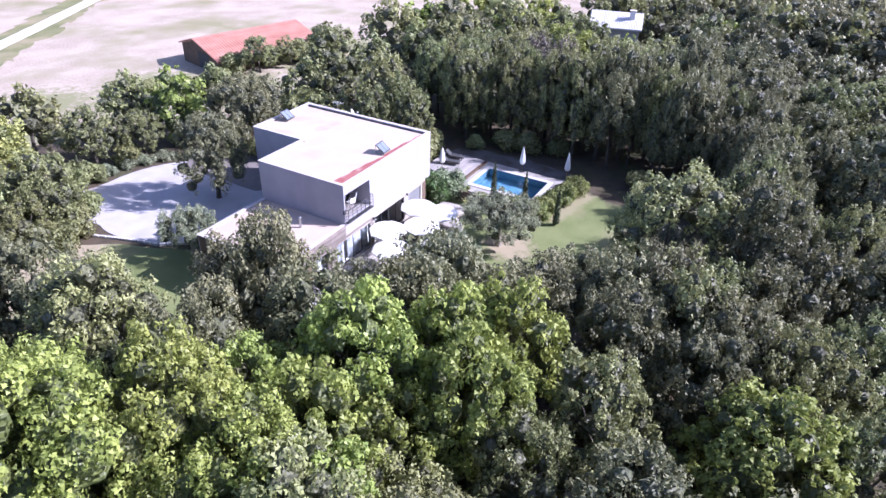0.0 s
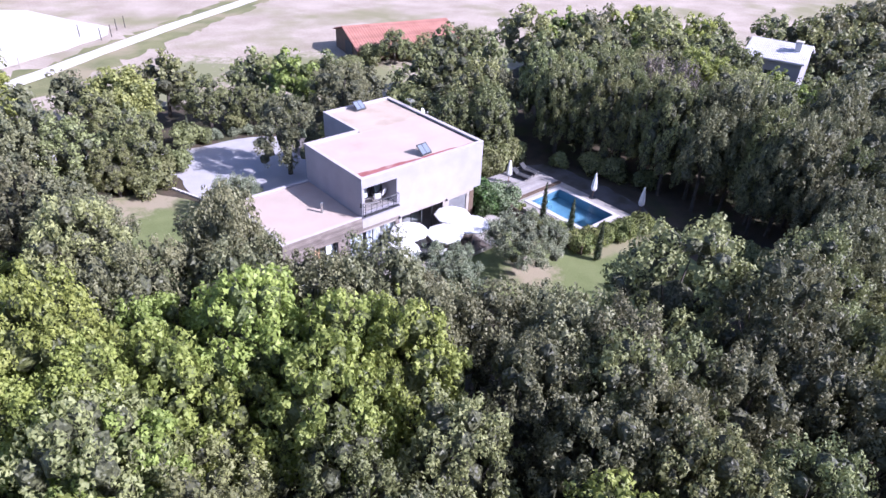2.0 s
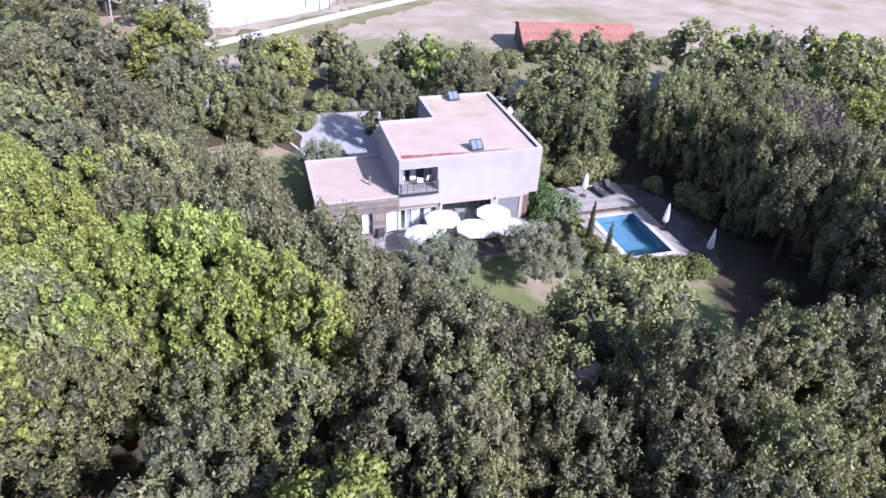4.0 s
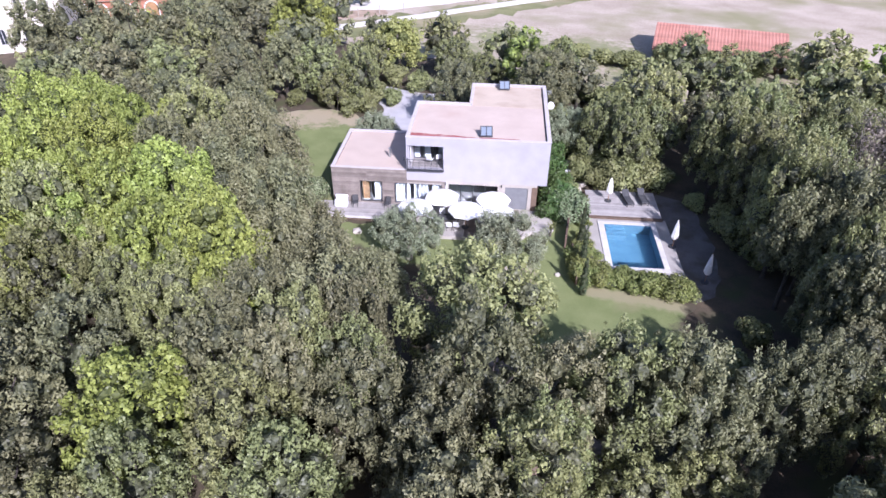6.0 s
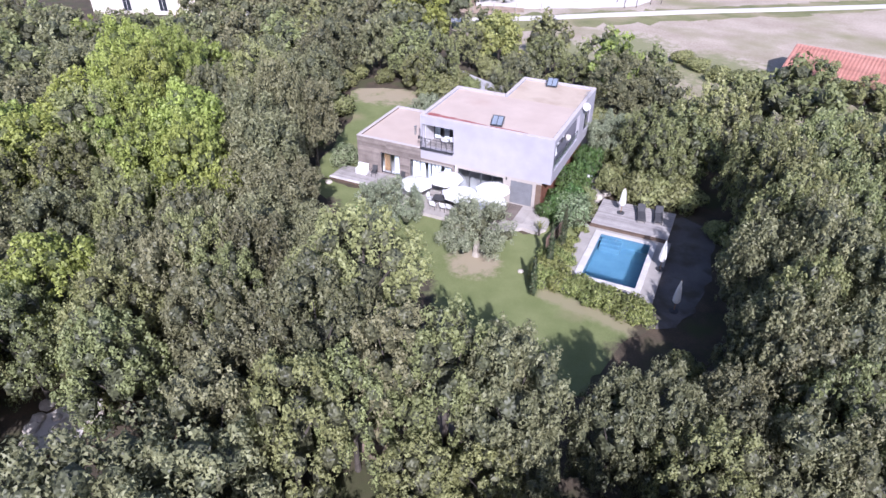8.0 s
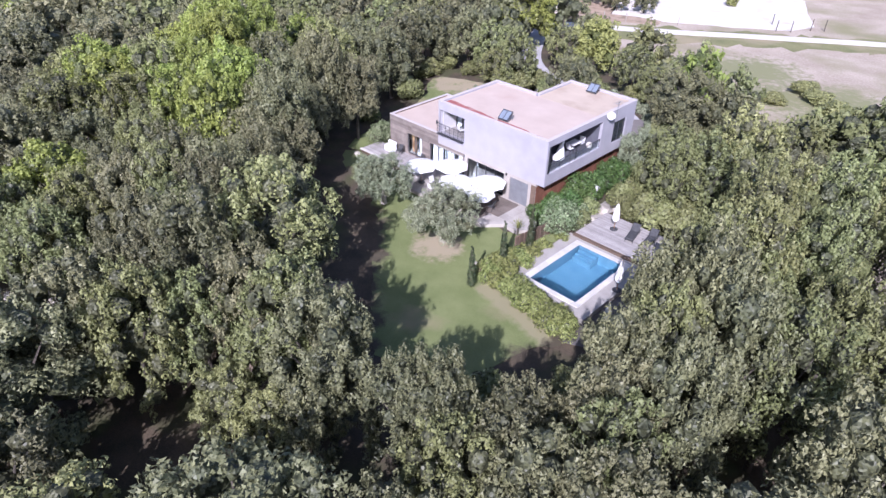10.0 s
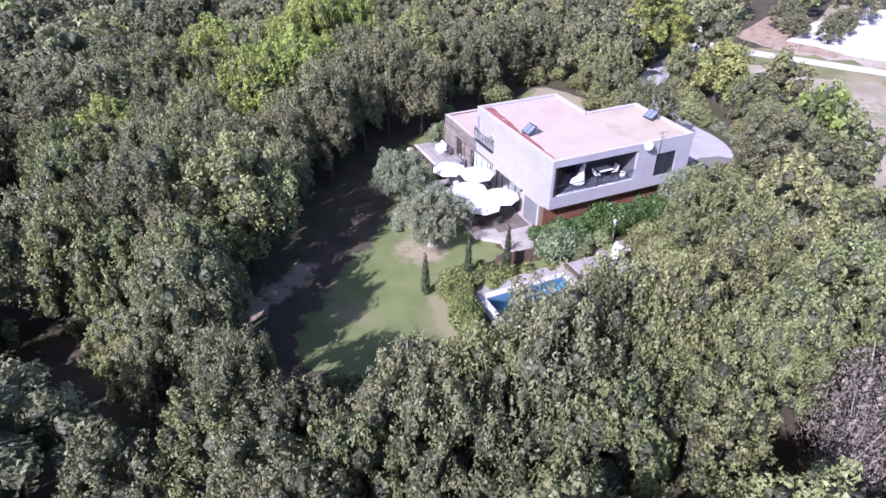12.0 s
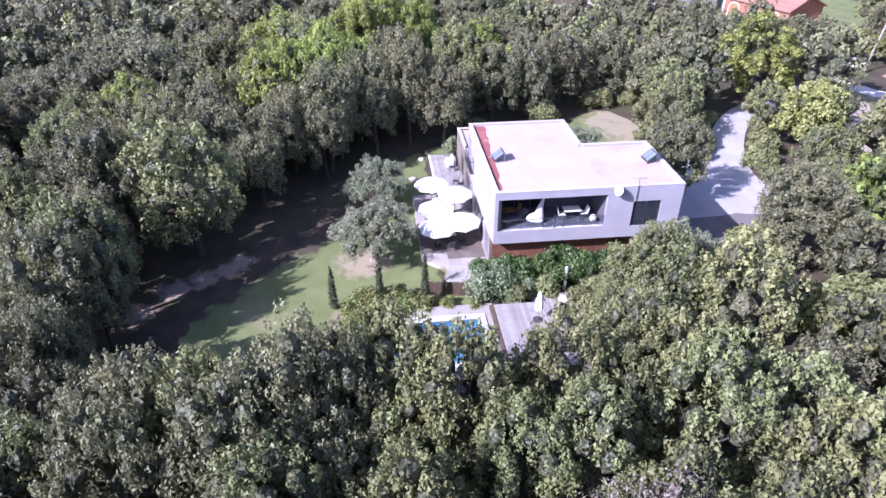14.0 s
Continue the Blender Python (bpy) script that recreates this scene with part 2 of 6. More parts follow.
M_TILE = surface("terracotta_tile", (0.38, 0.165, 0.12), (0.50, 0.25, 0.195), 0.5, 14, 0.85, 0.3, vary=0.12)
M_BARK = surface("bark", (0.05, 0.042, 0.034), (0.115, 0.098, 0.082), 3, 22, 0.95, 0.6)
M_BARK_PALE = surface("pale_bark", (0.30, 0.26, 0.22), (0.48, 0.44, 0.38), 3, 22, 0.95, 0.5)
M_STONE = surface("pale_limestone", (0.60, 0.54, 0.47), (0.78, 0.72, 0.65), 0.6, 12, 0.9, 0.3, stain=(0.50, 0.43, 0.36), stain_scale=0.25, stain_cover=0.6)
M_STONE_DULL = surface("beige_render", (0.36, 0.325, 0.29), (0.46, 0.42, 0.385), 1.0, 30, 0.9, 0.2)
M_BRICK = surface("red_brick", (0.30, 0.12, 0.08), (0.42, 0.20, 0.14), 1, 14, 0.9, 0.3)
M_CARPAINT = surface("white_car_paint", (0.75, 0.75, 0.76), (0.80, 0.80, 0.81), 2, 30, 0.25, 0.0)
M_RUBBER = surface("rubber", (0.02, 0.02, 0.02), (0.035, 0.035, 0.035), 4, 40, 0.8, 0.1)
M_CUSHION = surface("white_cushion", (0.70, 0.70, 0.72), (0.80, 0.80, 0.82), 3, 40, 0.95, 0.1)
M_DARKGREY = surface("charcoal_weave", (0.045, 0.045, 0.05), (0.085, 0.085, 0.09), 6, 60, 0.8, 0.2)
M_ROCK = surface("garden_rock", (0.42, 0.37, 0.31), (0.60, 0.55, 0.48), 2, 15, 0.9, 0.6)
M_POOLWALL = surface("pool_liner", (0.095, 0.185, 0.265), (0.13, 0.235, 0.32), 1.2, 20, 0.5, 0.05)
# Panel glass made pale in its base colour to carry the sky's reflection.
M_SOLAR = surface("sky_tinted_solar_glass", (0.17, 0.20, 0.25), (0.24, 0.28, 0.33), 2, 20, 0.15, 0.0)
M_GLASS = glass_pane("window_glass")
M_DARKGLASS = surface("tinted_glass", (0.025, 0.03, 0.04), (0.04, 0.045, 0.055), 2, 10, 0.06, 0.0)

M_WATER, wnodes, wlinks, wbsdf = nodes_of("pool_water")
wbsdf.inputs["Base Color"].default_value = (0.55, 0.86, 0.97, 1)
wbsdf.inputs["Roughness"].default_value = 0.04
wbsdf.inputs["Transmission Weight"].default_value = 1.0
wbsdf.inputs["IOR"].default_value = 1.33
wno = wnodes.new("ShaderNodeTexNoise")
wno.inputs["Scale"].default_value = 2.2
wbp = wnodes.new("ShaderNodeBump")
wbp.inputs["Strength"].default_value, wbp.inputs["Distance"].default_value = 0.12, 0.08
wlinks.new(wno.outputs["Fac"], wbp.inputs["Height"])
wlinks.new(wbp.outputs["Normal"], wbsdf.inputs["Normal"])

L_HOLM = foliage("holm_oak_leaf", (0.155, 0.157, 0.077), (0.305, 0.305, 0.160), 0.25, 0.26, leaflet=6, cover=1.0, ruffle=0.35)
L_OAK = foliage("downy_oak_leaf", (0.195, 0.242, 0.054), (0.465, 0.535, 0.142), 0.13, 0.34, leaflet=5, cover=1.0, ruffle=0.35)
# Oak cores: old inner leaves, darkened further for shade deep in the crown.
L_OAK_CORE = foliage("shaded_inner_oak_leaves", (0.055, 0.07, 0.022), (0.14, 0.165, 0.05), 0.2, 0.0, leaflet=9, cover=1.0, ruffle=1.4)
L_YELLOW = foliage("yellowing_leaf", (0.20, 0.235, 0.07), (0.45, 0.48, 0.17), 0.15, 0.3, leaflet=6, cover=1.0, ruffle=0.35)
L_MIX = foliage("mixed_wood_leaf", (0.178, 0.194, 0.08), (0.35, 0.378, 0.158), 0.24, 0.28, leaflet=6, cover=1.0, ruffle=0.35)
L_OLIVE = foliage("olive_leaf", (0.15, 0.175, 0.10), (0.43, 0.47, 0.31), 0.1, 0.25, leaflet=7, cover=1.0, ruffle=0.35)
L_LAUREL = foliage("laurel_leaf", (0.050, 0.105, 0.028), (0.150, 0.235, 0.070), 0.2, 0.15, 0.4)
L_FLOWER = foliage("flowering_shrub_leaf", (0.10, 0.165, 0.05), (0.44, 0.50, 0.30), 0.1, 0.2)
L_HEDGE = foliage("hedge_leaf", (0.14, 0.18, 0.05), (0.40, 0.43, 0.15), 0.2, 0.25, ruffle=1.2)
L_CYPRESS = foliage("cypress_leaf", (0.030, 0.050, 0.022), (0.075, 0.105, 0.045), 0.2, 0.1)
L_DRY = foliage("dry_twig", (0.18, 0.152, 0.12), (0.33, 0.285, 0.235), 0.1, 0.1)
# Plant cores: old inner leaves with the crown's inner shade put into their colour.
L_CORE = foliage("shaded_inner_leaves", (0.045, 0.048, 0.026), (0.12, 0.128, 0.066), 0.2, 0.0, leaflet=9, cover=1.0, ruffle=1.4)


# ---- mesh helpers ----
def mesh_of(name, bm, *mats):
    bmesh.ops.recalc_face_normals(bm, faces=bm.faces)
    me = bpy.data.meshes.new(name)
    bm.to_mesh(me)
    bm.free()
    for m in mats:
        me.materials.append(m)
    return me


def part(name, bm, material, parent, label=""):
    ob = new(name, mesh_of(name, bm, material))
    ob.parent = parent
    return tagged(ob, label)


def empty(name, m, label, category, group="", kind=""):
    ob = new(name)
    ob.empty_display_size = 0.2
    ob.matrix_world = m
    return tagged(ob, label, category, group, kind)


def box(x0, x1, y0, y1, z0, z1, bevel=0.0, bm=None):
    out = bm or bmesh.new()
    r = bmesh.ops.create_cube(out, size=1.0)
    m = Matrix.LocRotScale(((x0 + x1) / 2, (y0 + y1) / 2, (z0 + z1) / 2), None, (x1 - x0, y1 - y0, z1 - z0))
    bmesh.ops.transform(out, matrix=m, verts=r["verts"])
    if bevel:
        edges = {e for v in r["verts"] for e in v.link_edges}
        bmesh.ops.bevel(out, geom=list(edges), offset=bevel, segments=1, affect="EDGES")
    return out


def tube(points, radii, sides=8, bm=None, cap=True):
    """A tapered tube along points."""
    out = bm or bmesh.new()
    rings = []
    pts = [Vector(p) for p in points]
    for i, p in enumerate(pts):
        d = (pts[min(i + 1, len(pts) - 1)] - pts[max(i - 1, 0)]).normalized()
        side = d.cross(Vector((0, 0, 1)) if abs(d.z) < 0.9 else Vector((1, 0, 0))).normalized()
        up = side.cross(d)
        rings.append([out.verts.new(p + radii[i] * (math.cos(a) * side + math.sin(a) * up)) for a in [2 * math.pi * k / sides for k in range(sides)]])
    for a, b in zip(rings, rings[1:]):
        for k in range(sides):
            out.faces.new((a[k], a[(k + 1) % sides], b[(k + 1) % sides], b[k]))
    if cap:
        out.faces.new(rings[0])
        out.faces.new(rings[-1])
    return out


def sheet(outline, z, thick=0.0, bm=None):
    """A flat polygon, with a rim of the given thickness under it."""
    out = bm or bmesh.new()
    f = out.faces.new([out.verts.new((x, y, z)) for x, y in outline])
    f.normal_update()
    if f.normal.z < 0:
        f.normal_flip()
    if thick:
        r = bmesh.ops.extrude_face_region(out, geom=[f])
        bmesh.ops.translate(out, vec=(0, 0, -thick), verts=[v for v in r["geom"] if isinstance(v, bmesh.types.BMVert)])
    bmesh.ops.triangulate(out, faces=[q for q in out.faces if len(q.verts) > 4])
    return out


def smooth_outline(points, rounds=2):
    for _ in range(rounds):
        points = [q for a, b in zip(points, points[1:] + points[:1]) for q in
                  ((0.75 * a[0] + 0.25 * b[0], 0.75 * a[1] + 0.25 * b[1]), (0.25 * a[0] + 0.75 * b[0], 0.25 * a[1] + 0.75 * b[1]))]
    return points


def ragged_outline(points, amount, step=0.8, seed=1):
    """An outline cut into short pieces that wander in and out."""
    out = []
    for a, b in zip(points, points[1:] + points[:1]):
        a, b = Vector(a), Vector(b)
        n = max(1, int((b - a).length / step))
        for k in range(n):
            p = a.lerp(b, k / n)
            w = noise.noise_vector(Vector((p.x * 0.7, p.y * 0.7, seed)))
            out.append((p.x + w.x * amount, p.y + w.y * amount))
    return out


def wall_with_openings(u0, u1, z0, z1, thick, holes, place):
    """A wall in its own plane (u, z), with openings cut through; place turns (u, depth, z) into the world."""
    bm = bmesh.new()
    us = sorted({u0, u1, *[h[0] for h in holes], *[h[1] for h in holes]})
    zs = sorted({z0, z1, *[h[2] for h in holes], *[h[3] for h in holes]})
    verts = {}

    def v(u, z):
        if (u, z) not in verts:
            verts[u, z] = bm.verts.new((u, 0, z))
        return verts[u, z]

    for a, b in zip(us, us[1:]):
        for c, d in zip(zs, zs[1:]):
            mu, mz = (a + b) / 2, (c + d) / 2
            if any(h[0] < mu < h[1] and h[2] < mz < h[3] for h in holes):
                continue
            bm.faces.new((v(a, c), v(b, c), v(b, d), v(a, d)))
    r = bmesh.ops.extrude_face_region(bm, geom=bm.faces[:])
    bmesh.ops.translate(bm, vec=(0, thick, 0), verts=[q for q in r["geom"] if isinstance(q, bmesh.types.BMVert)])
    for q in bm.verts:
        q.co = place(*q.co)
    return bm


# ---- plants: crowns of many leaves over lobes ----
def leaf_mesh(name, lobes, count, size, leaf, core, seed, lift=0.25, jitter=0.75, drop_inside=0.62, core_scale=0.76, slim=0.7, cores=None, stretch=1.0, up=0.0):
    rng = np.random.default_rng(seed)
    c = np.array([q[:3] for q in lobes])
    rad = np.array([q[3] for q in lobes])
    weight = rad ** 2
    pick = rng.choice(len(lobes), size=count * 3, p=weight / weight.sum())
    d = rng.normal(size=(count * 3, 3))
    d[:, 2] += lift
    d /= np.linalg.norm(d, axis=1)[:, None]
    p = c[pick] + d * (rad[pick] * rng.uniform(0.55, 1.18, count * 3))[:, None] * np.array((1, 1, stretch))
    near = np.sqrt(((p[:, None, :] - c[None]) ** 2).sum(axis=2)) / rad[None]
    near[np.arange(len(p)), pick] = 9
    keep = near.min(axis=1) > drop_inside
    p, d = p[keep][:count], d[keep][:count]
    k = len(p)
    nrm = d + np.array((0, 0, up)) + rng.normal(size=(k, 3)) * jitter * 0.6
    nrm /= np.linalg.norm(nrm, axis=1)[:, None]
    t = np.cross(nrm, rng.normal(size=(k, 3)))
    t /= np.linalg.norm(t, axis=1)[:, None]
    b = np.cross(nrm, t)
    s = size * rng.uniform(0.6, 1.35, k)[:, None]
    tri = np.stack([p - t * s, p + t * s * 0.8 - b * s * slim, p + t * s * 0.6 + b * s * slim * 1.3 + nrm * s * 0.2], axis=1).reshape(-1, 3)
    verts = tri.tolist()
    faces = (np.arange(k * 3).reshape(k, 3)).tolist()
    idx = [0] * k
    ico = bmesh.new()
    bmesh.ops.create_icosphere(ico, subdivisions=1, radius=1.0)
    iv = np.array([q.co[:] for q in ico.verts])
    it = [[q.index for q in f.verts] for f in ico.faces]
    ico.free()
    # solid dark lumps behind the leaves, their colour standing in for inner shade
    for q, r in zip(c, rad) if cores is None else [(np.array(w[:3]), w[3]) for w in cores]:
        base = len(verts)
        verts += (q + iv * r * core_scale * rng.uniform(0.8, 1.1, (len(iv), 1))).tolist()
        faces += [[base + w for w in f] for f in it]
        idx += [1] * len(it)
    me = bpy.data.meshes.new(name)
    me.from_pydata(verts, [], faces)
    me.materials.append(leaf)
    me.materials.append(core)
    me.polygons.foreach_set("material_index", idx)
    me.update()
    return me


def crown_lobes(seed, radius, z0, z1, n, lobe):
    """Lobes over an uneven dome."""
    rng = random.Random(seed)
    out = []
    mid = z0 + (z1 - z0) * 0.42
    lean = (rng.uniform(-0.5, 0.5), rng.uniform(-0.5, 0.5))
    for k in range(n):
        a = 2.399 * k + rng.uniform(-0.4, 0.4)
        h = (k + 0.5) / n
        ang = math.acos(1 - 1.62 * h)
        rr = (radius - lobe * 0.7) * math.sin(ang) * rng.uniform(0.74, 1.1)
        zz = mid + (z1 - lobe - mid) * math.cos(ang) * rng.uniform(0.85, 1.08)
        zz = max(zz, z0 + lobe * 0.6)
        out.append((rr * math.cos(a) + lean[0] * (zz - mid) / 4, rr * math.sin(a) + lean[1] * (zz - mid) / 4, zz, lobe * rng.choice((0.65, 0.8, 0.95, 1.1, 1.25)) * rng.uniform(0.92, 1.08)))
    out.append((0, 0, mid, radius * 0.62))
    return out


def clumps(lobes, seed, each, size):
    """Small leafy clumps that stand out all over the lobes of a crown."""
    rng = random.Random(seed)
    out = []
    for x, y, z, r in lobes[:-1]:
        for k in range(each):
            d = Vector((rng.gauss(0, 1) + x * 0.25, rng.gauss(0, 1) + y * 0.25, rng.gauss(0, 1) + 0.55)).normalized() * r * rng.uniform(0.72, 1.08)
            out.append((x + d.x, y + d.y, z + d.z * 1.15, size * rng.choice((0.55, 0.8, 1.0, 1.3)) * rng.uniform(0.85, 1.15)))
    return out


def trunk_mesh(name, seed, height, r0, spread, material, forks=4):
    rng = random.Random(seed)
    bm = bmesh.new()
    bend = Vector((rng.uniform(-0.3, 0.3), rng.uniform(-0.3, 0.3), 0))
    top = Vector((0, 0, height * 0.5)) + bend
    tube([(0, 0, -0.3), (0, 0, 0.15), Vector((0, 0, height * 0.28)) + bend * 0.4, top], [r0 * 1.5, r0 * 1.1, r0 * 0.85, r0 * 0.65], 7, bm)
    for k in range(forks):
        a = 2 * math.pi * (k + rng.uniform(-0.25, 0.25)) / forks
        tip = Vector((math.cos(a) * spread, math.sin(a) * spread, height * rng.uniform(0.78, 0.95)))
        midp = top.lerp(tip, 0.5) + Vector((0, 0, -0.2))
        tube([top - Vector((0, 0, 0.2)), midp, tip], [r0 * 0.5, r0 * 0.34, r0 * 0.12], 5, bm)
    return mesh_of(name, bm, material)


CROWNS, TRUNKS = {}, {}


def clumpy_crown(leaf, seed, radius, z0, z1, n, lobe, each, clump, leaves, size, **more):
    big_lobes = crown_lobes(seed, radius, z0, z1, n, lobe)
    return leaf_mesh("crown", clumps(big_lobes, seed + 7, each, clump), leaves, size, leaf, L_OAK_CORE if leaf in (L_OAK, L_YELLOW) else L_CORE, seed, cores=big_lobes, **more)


for kind_, leaf_, size_, clump_, form in (("holm", L_HOLM, 0.098, 0.28, dict(slim=0.5, stretch=1.5, up=0.05, jitter=0.42)), ("oak", L_OAK, 0.108, 0.33, dict(slim=0.75, stretch=0.95, up=0.15, jitter=0.5)), ("mixed", L_MIX, 0.100, 0.30, dict(slim=0.6, stretch=1.35, up=0.05, jitter=0.42))):
    for level, (leaves, grow, n_lobes) in enumerate(((9400, 1.07, 46), (4200, 1.5, 36), (950, 2.9, 18))):
        for v_ in range((5, 3, 2)[level]):
            sd = level * 11 + v_ * 3 + {"holm": 0, "oak": 31, "mixed": 67}[kind_]
            CROWNS[kind_, level, v_] = clumpy_crown(leaf_, sd, 3.5, 1.0, 8.9, n_lobes, (0.85, 0.92, 1.25)[level], (8, 7, 4)[level], clump_ * (1.0, 1.15, 1.7)[level], leaves, size_ * grow, drop_inside=0.45, core_scale=0.66, **form)
for v_ in range(2):
    CROWNS["yellow", 0, v_] = clumpy_crown(L_YELLOW, 500 + v_, 3.4, 0.9, 8.4, 28, 1.05, 6, 0.5, 5200, 0.17, core_scale=0.7, jitter=0.9, up=0.4)
    CROWNS["giant", 0, v_] = clumpy_crown(L_OAK, 560 + v_, 3.5, 1.0, 8.9, 46, 0.85, 10, 0.32, 20000, 0.078, drop_inside=0.5, core_scale=0.72, slim=0.75, stretch=0.95, up=0.15, jitter=0.5)
    CROWNS["dry", 0, v_] = leaf_mesh("crown", crown_lobes(505 + v_, 3.4, 0.9, 8.4, 28, 1.1), 5200, 0.15, L_DRY, L_DRY, 511 + v_, drop_inside=0.5, core_scale=0.35, slim=0.25)
    CROWNS["olive", 0, v_] = clumpy_crown(L_OLIVE, 520 + v_, 3.2, 1.15, 4.5, 34, 0.66, 8, 0.30, 15000, 0.088, slim=0.34, jitter=1.2, core_scale=0.6, drop_inside=0.5, stretch=1.1)
    CROWNS["high", 0, v_] = clumpy_crown(L_HOLM, 540 + v_, 3.5, 2.2, 8.9, 28, 0.95, 8, 0.42, 9000, 0.115, drop_inside=0.5, core_scale=0.66, jitter=1.0, slim=0.6, stretch=1.15, up=0.4)
for v_ in range(4):
    TRUNKS["oak", v_] = trunk_mesh("trunk", 40 + v_, 7.0, 0.24, 1.9, M_BARK)
TRUNKS["olive", 0] = trunk_mesh("trunk", 60, 3.6, 0.3, 1.6, M_BARK_PALE, 5)
TRUNKS["dry", 0] = trunk_mesh("trunk", 62, 7.6, 0.16, 1.9, M_BARK_PALE, 7)

TREE_TEXT = {
    "holm": ("dark grey-green holm oak with a dense lumpy crown", "holm oaks of the wood"),
    "oak": ("bright green downy oak with a broad leafy crown", "downy oaks of the wood"),
    "giant": ("tall bright green downy oak above the wood", "downy oaks of the wood"),
    "mixed": ("mid-green oak in the dense mixed wood", "oaks of the wood"),
    "high": ("tall oak with a high crown over bare ground", "tall oaks at the lawn's edge"),
    "yellow": ("broad tree with yellowing autumn leaves", "yellowing trees"),
    "dry": ("bare pinkish-grey tree with dry twigs in the wood", "dry trees"),
    "olive": ("silvery grey-green olive tree on the lawn", "olive trees"),
}
tree_rng = random.Random(12)
PLANTED = []


def tree(kind, x, y, top=8.8, width=None, level=0):
    """A tree whose crown reaches the height top; width is the crown's radius."""
    nominal = {"olive": 4.5, "yellow": 8.5, "dry": 8.5}.get(kind, 9.0)
    sz = (top - G) / nominal
    sw = (width / (3.1 if kind == "olive" else 3.6)) if width else sz * tree_rng.uniform(0.92, 1.1)
    n_var = sum(1 for q in CROWNS if q[0] == kind and q[1] == level)
    crown = CROWNS[kind, level, tree_rng.randrange(n_var)]
    trunk = TRUNKS["olive", 0] if kind == "olive" else TRUNKS["dry", 0] if kind == "dry" else TRUNKS["oak", tree_rng.randrange(4)]
    name = {"holm": "holm_oak_tree", "oak": "downy_oak_tree", "giant": "downy_oak_tree", "mixed": "oak_tree", "yellow": "yellow_tree", "high": "oak_tree", "dry": "bare_tree", "olive": "olive_tree"}[kind]
    m = Matrix.LocRotScale((x, y, G), Euler((0, 0, tree_rng.uniform(0, 6.28))), (sw, sw, sz))
    root = empty(name, m, TREE_TEXT[kind][0], "tree", TREE_TEXT[kind][1])
    for nm, me in (("trunk", trunk), ("crown", crown)):
        ob = new(nm, me)
        ob.parent = root
    PLANTED.append((x, y, 3.3 * sw))
    return root


def far_wood(name, trees, label):
    """A stretch of far wood, uncounted, as one sheet of crowns on their trunks."""
    mats = [L_HOLM, L_MIX, L_OAK, L_CORE, L_OAK_CORE, M_BARK]
    verts, faces, idx = [], [], []
    for kind, x, y, top in trees:
        sz = (top - G) / 9.0
        turn, sw = tree_rng.uniform(0, 6.28), sz * tree_rng.uniform(0.92, 1.1)
        m = np.array(Matrix.LocRotScale((x, y, G), Euler((0, 0, turn)), (sw, sw, sz)))
        for me in (CROWNS[kind, 2, tree_rng.randrange(2)], TRUNKS["oak", tree_rng.randrange(4)]):
            co = np.empty(len(me.vertices) * 3)
            me.vertices.foreach_get("co", co)
            base = len(verts)
            verts += (co.reshape(-1, 3) @ m[:3, :3].T + m[:3, 3]).tolist()
            slot = [mats.index(q) for q in me.materials]
            for f in me.polygons:
                faces.append([base + w for w in f.vertices])
                idx.append(slot[f.material_index])
        PLANTED.append((x, y, 3.3 * sw))
    me = bpy.data.meshes.new(name)
    me.from_pydata(verts, [], faces)
    for q in mats:
        me.materials.append(q)
    me.polygons.foreach_set("material_index", idx)
    me.update()
    return tagged(new(name, me), label, "wood", kind="stuff")


def shrub_mesh(seed, radius, height, n, lobe, count, size, leaf, slim=0.6):
    rng = random.Random(seed)
    lobes = []
    for k in range(n):
        a, r = rng.uniform(0, 6.28), radius * math.sqrt(rng.random()) * 0.75
        lobes.append((r * math.cos(a), r * math.sin(a), rng.uniform(0.3, 0.9) * (height - lobe * 0.6), lobe * rng.uniform(0.7, 1.2)))
    return leaf_mesh("foliage", lobes, count, size, leaf, L_CORE, seed, slim=slim)


SHRUBS = {
    "laurel": (shrub_mesh(71, 1.3, 2.0, 12, 0.6, 3200, 0.11, L_LAUREL), "dark green laurel shrub", "laurel shrubs"),
    "flower": (shrub_mesh(72, 1.2, 1.9, 12, 0.55, 3200, 0.09, L_FLOWER), "rounded shrub covered in small white flowers", "flowering shrubs"),
    "hedge": (shrub_mesh(73, 1.0, 1.5, 12, 0.45, 2600, 0.09, L_HEDGE), "loose yellow-green hedge shrub beside the pool", "hedge shrubs"),
    "broom": (shrub_mesh(74, 1.2, 1.9, 12, 0.55, 2400, 0.11, L_YELLOW), "yellow-green bush at the edge of the wood", "yellow bushes"),
    "grey": (shrub_mesh(75, 1.0, 1.0, 12, 0.4, 2400, 0.09, L_OLIVE, 0.35), "low grey-green lavender-like shrub", "grey shrubs"),
    "green": (shrub_mesh(76, 1.6, 2.6, 14, 0.75, 2000, 0.15, L_MIX), "mid-green bush of the wood's edge", "green bushes"),
}


def shrub(kind, x, y, s=1.0, sz=None, z=G):
    me, text, group = SHRUBS[kind]
    root = new({"laurel": "laurel_shrub", "flower": "flowering_shrub", "hedge": "hedge_shrub", "broom": "yellow_bush", "grey": "grey_shrub", "green": "green_bush"}[kind], me)
    root.matrix_world = Matrix.LocRotScale((x, y, z - 0.05), Euler((0, 0, tree_rng.uniform(0, 6.28))), (s, s, sz or s))
    return tagged(root, text, "shrub", group)


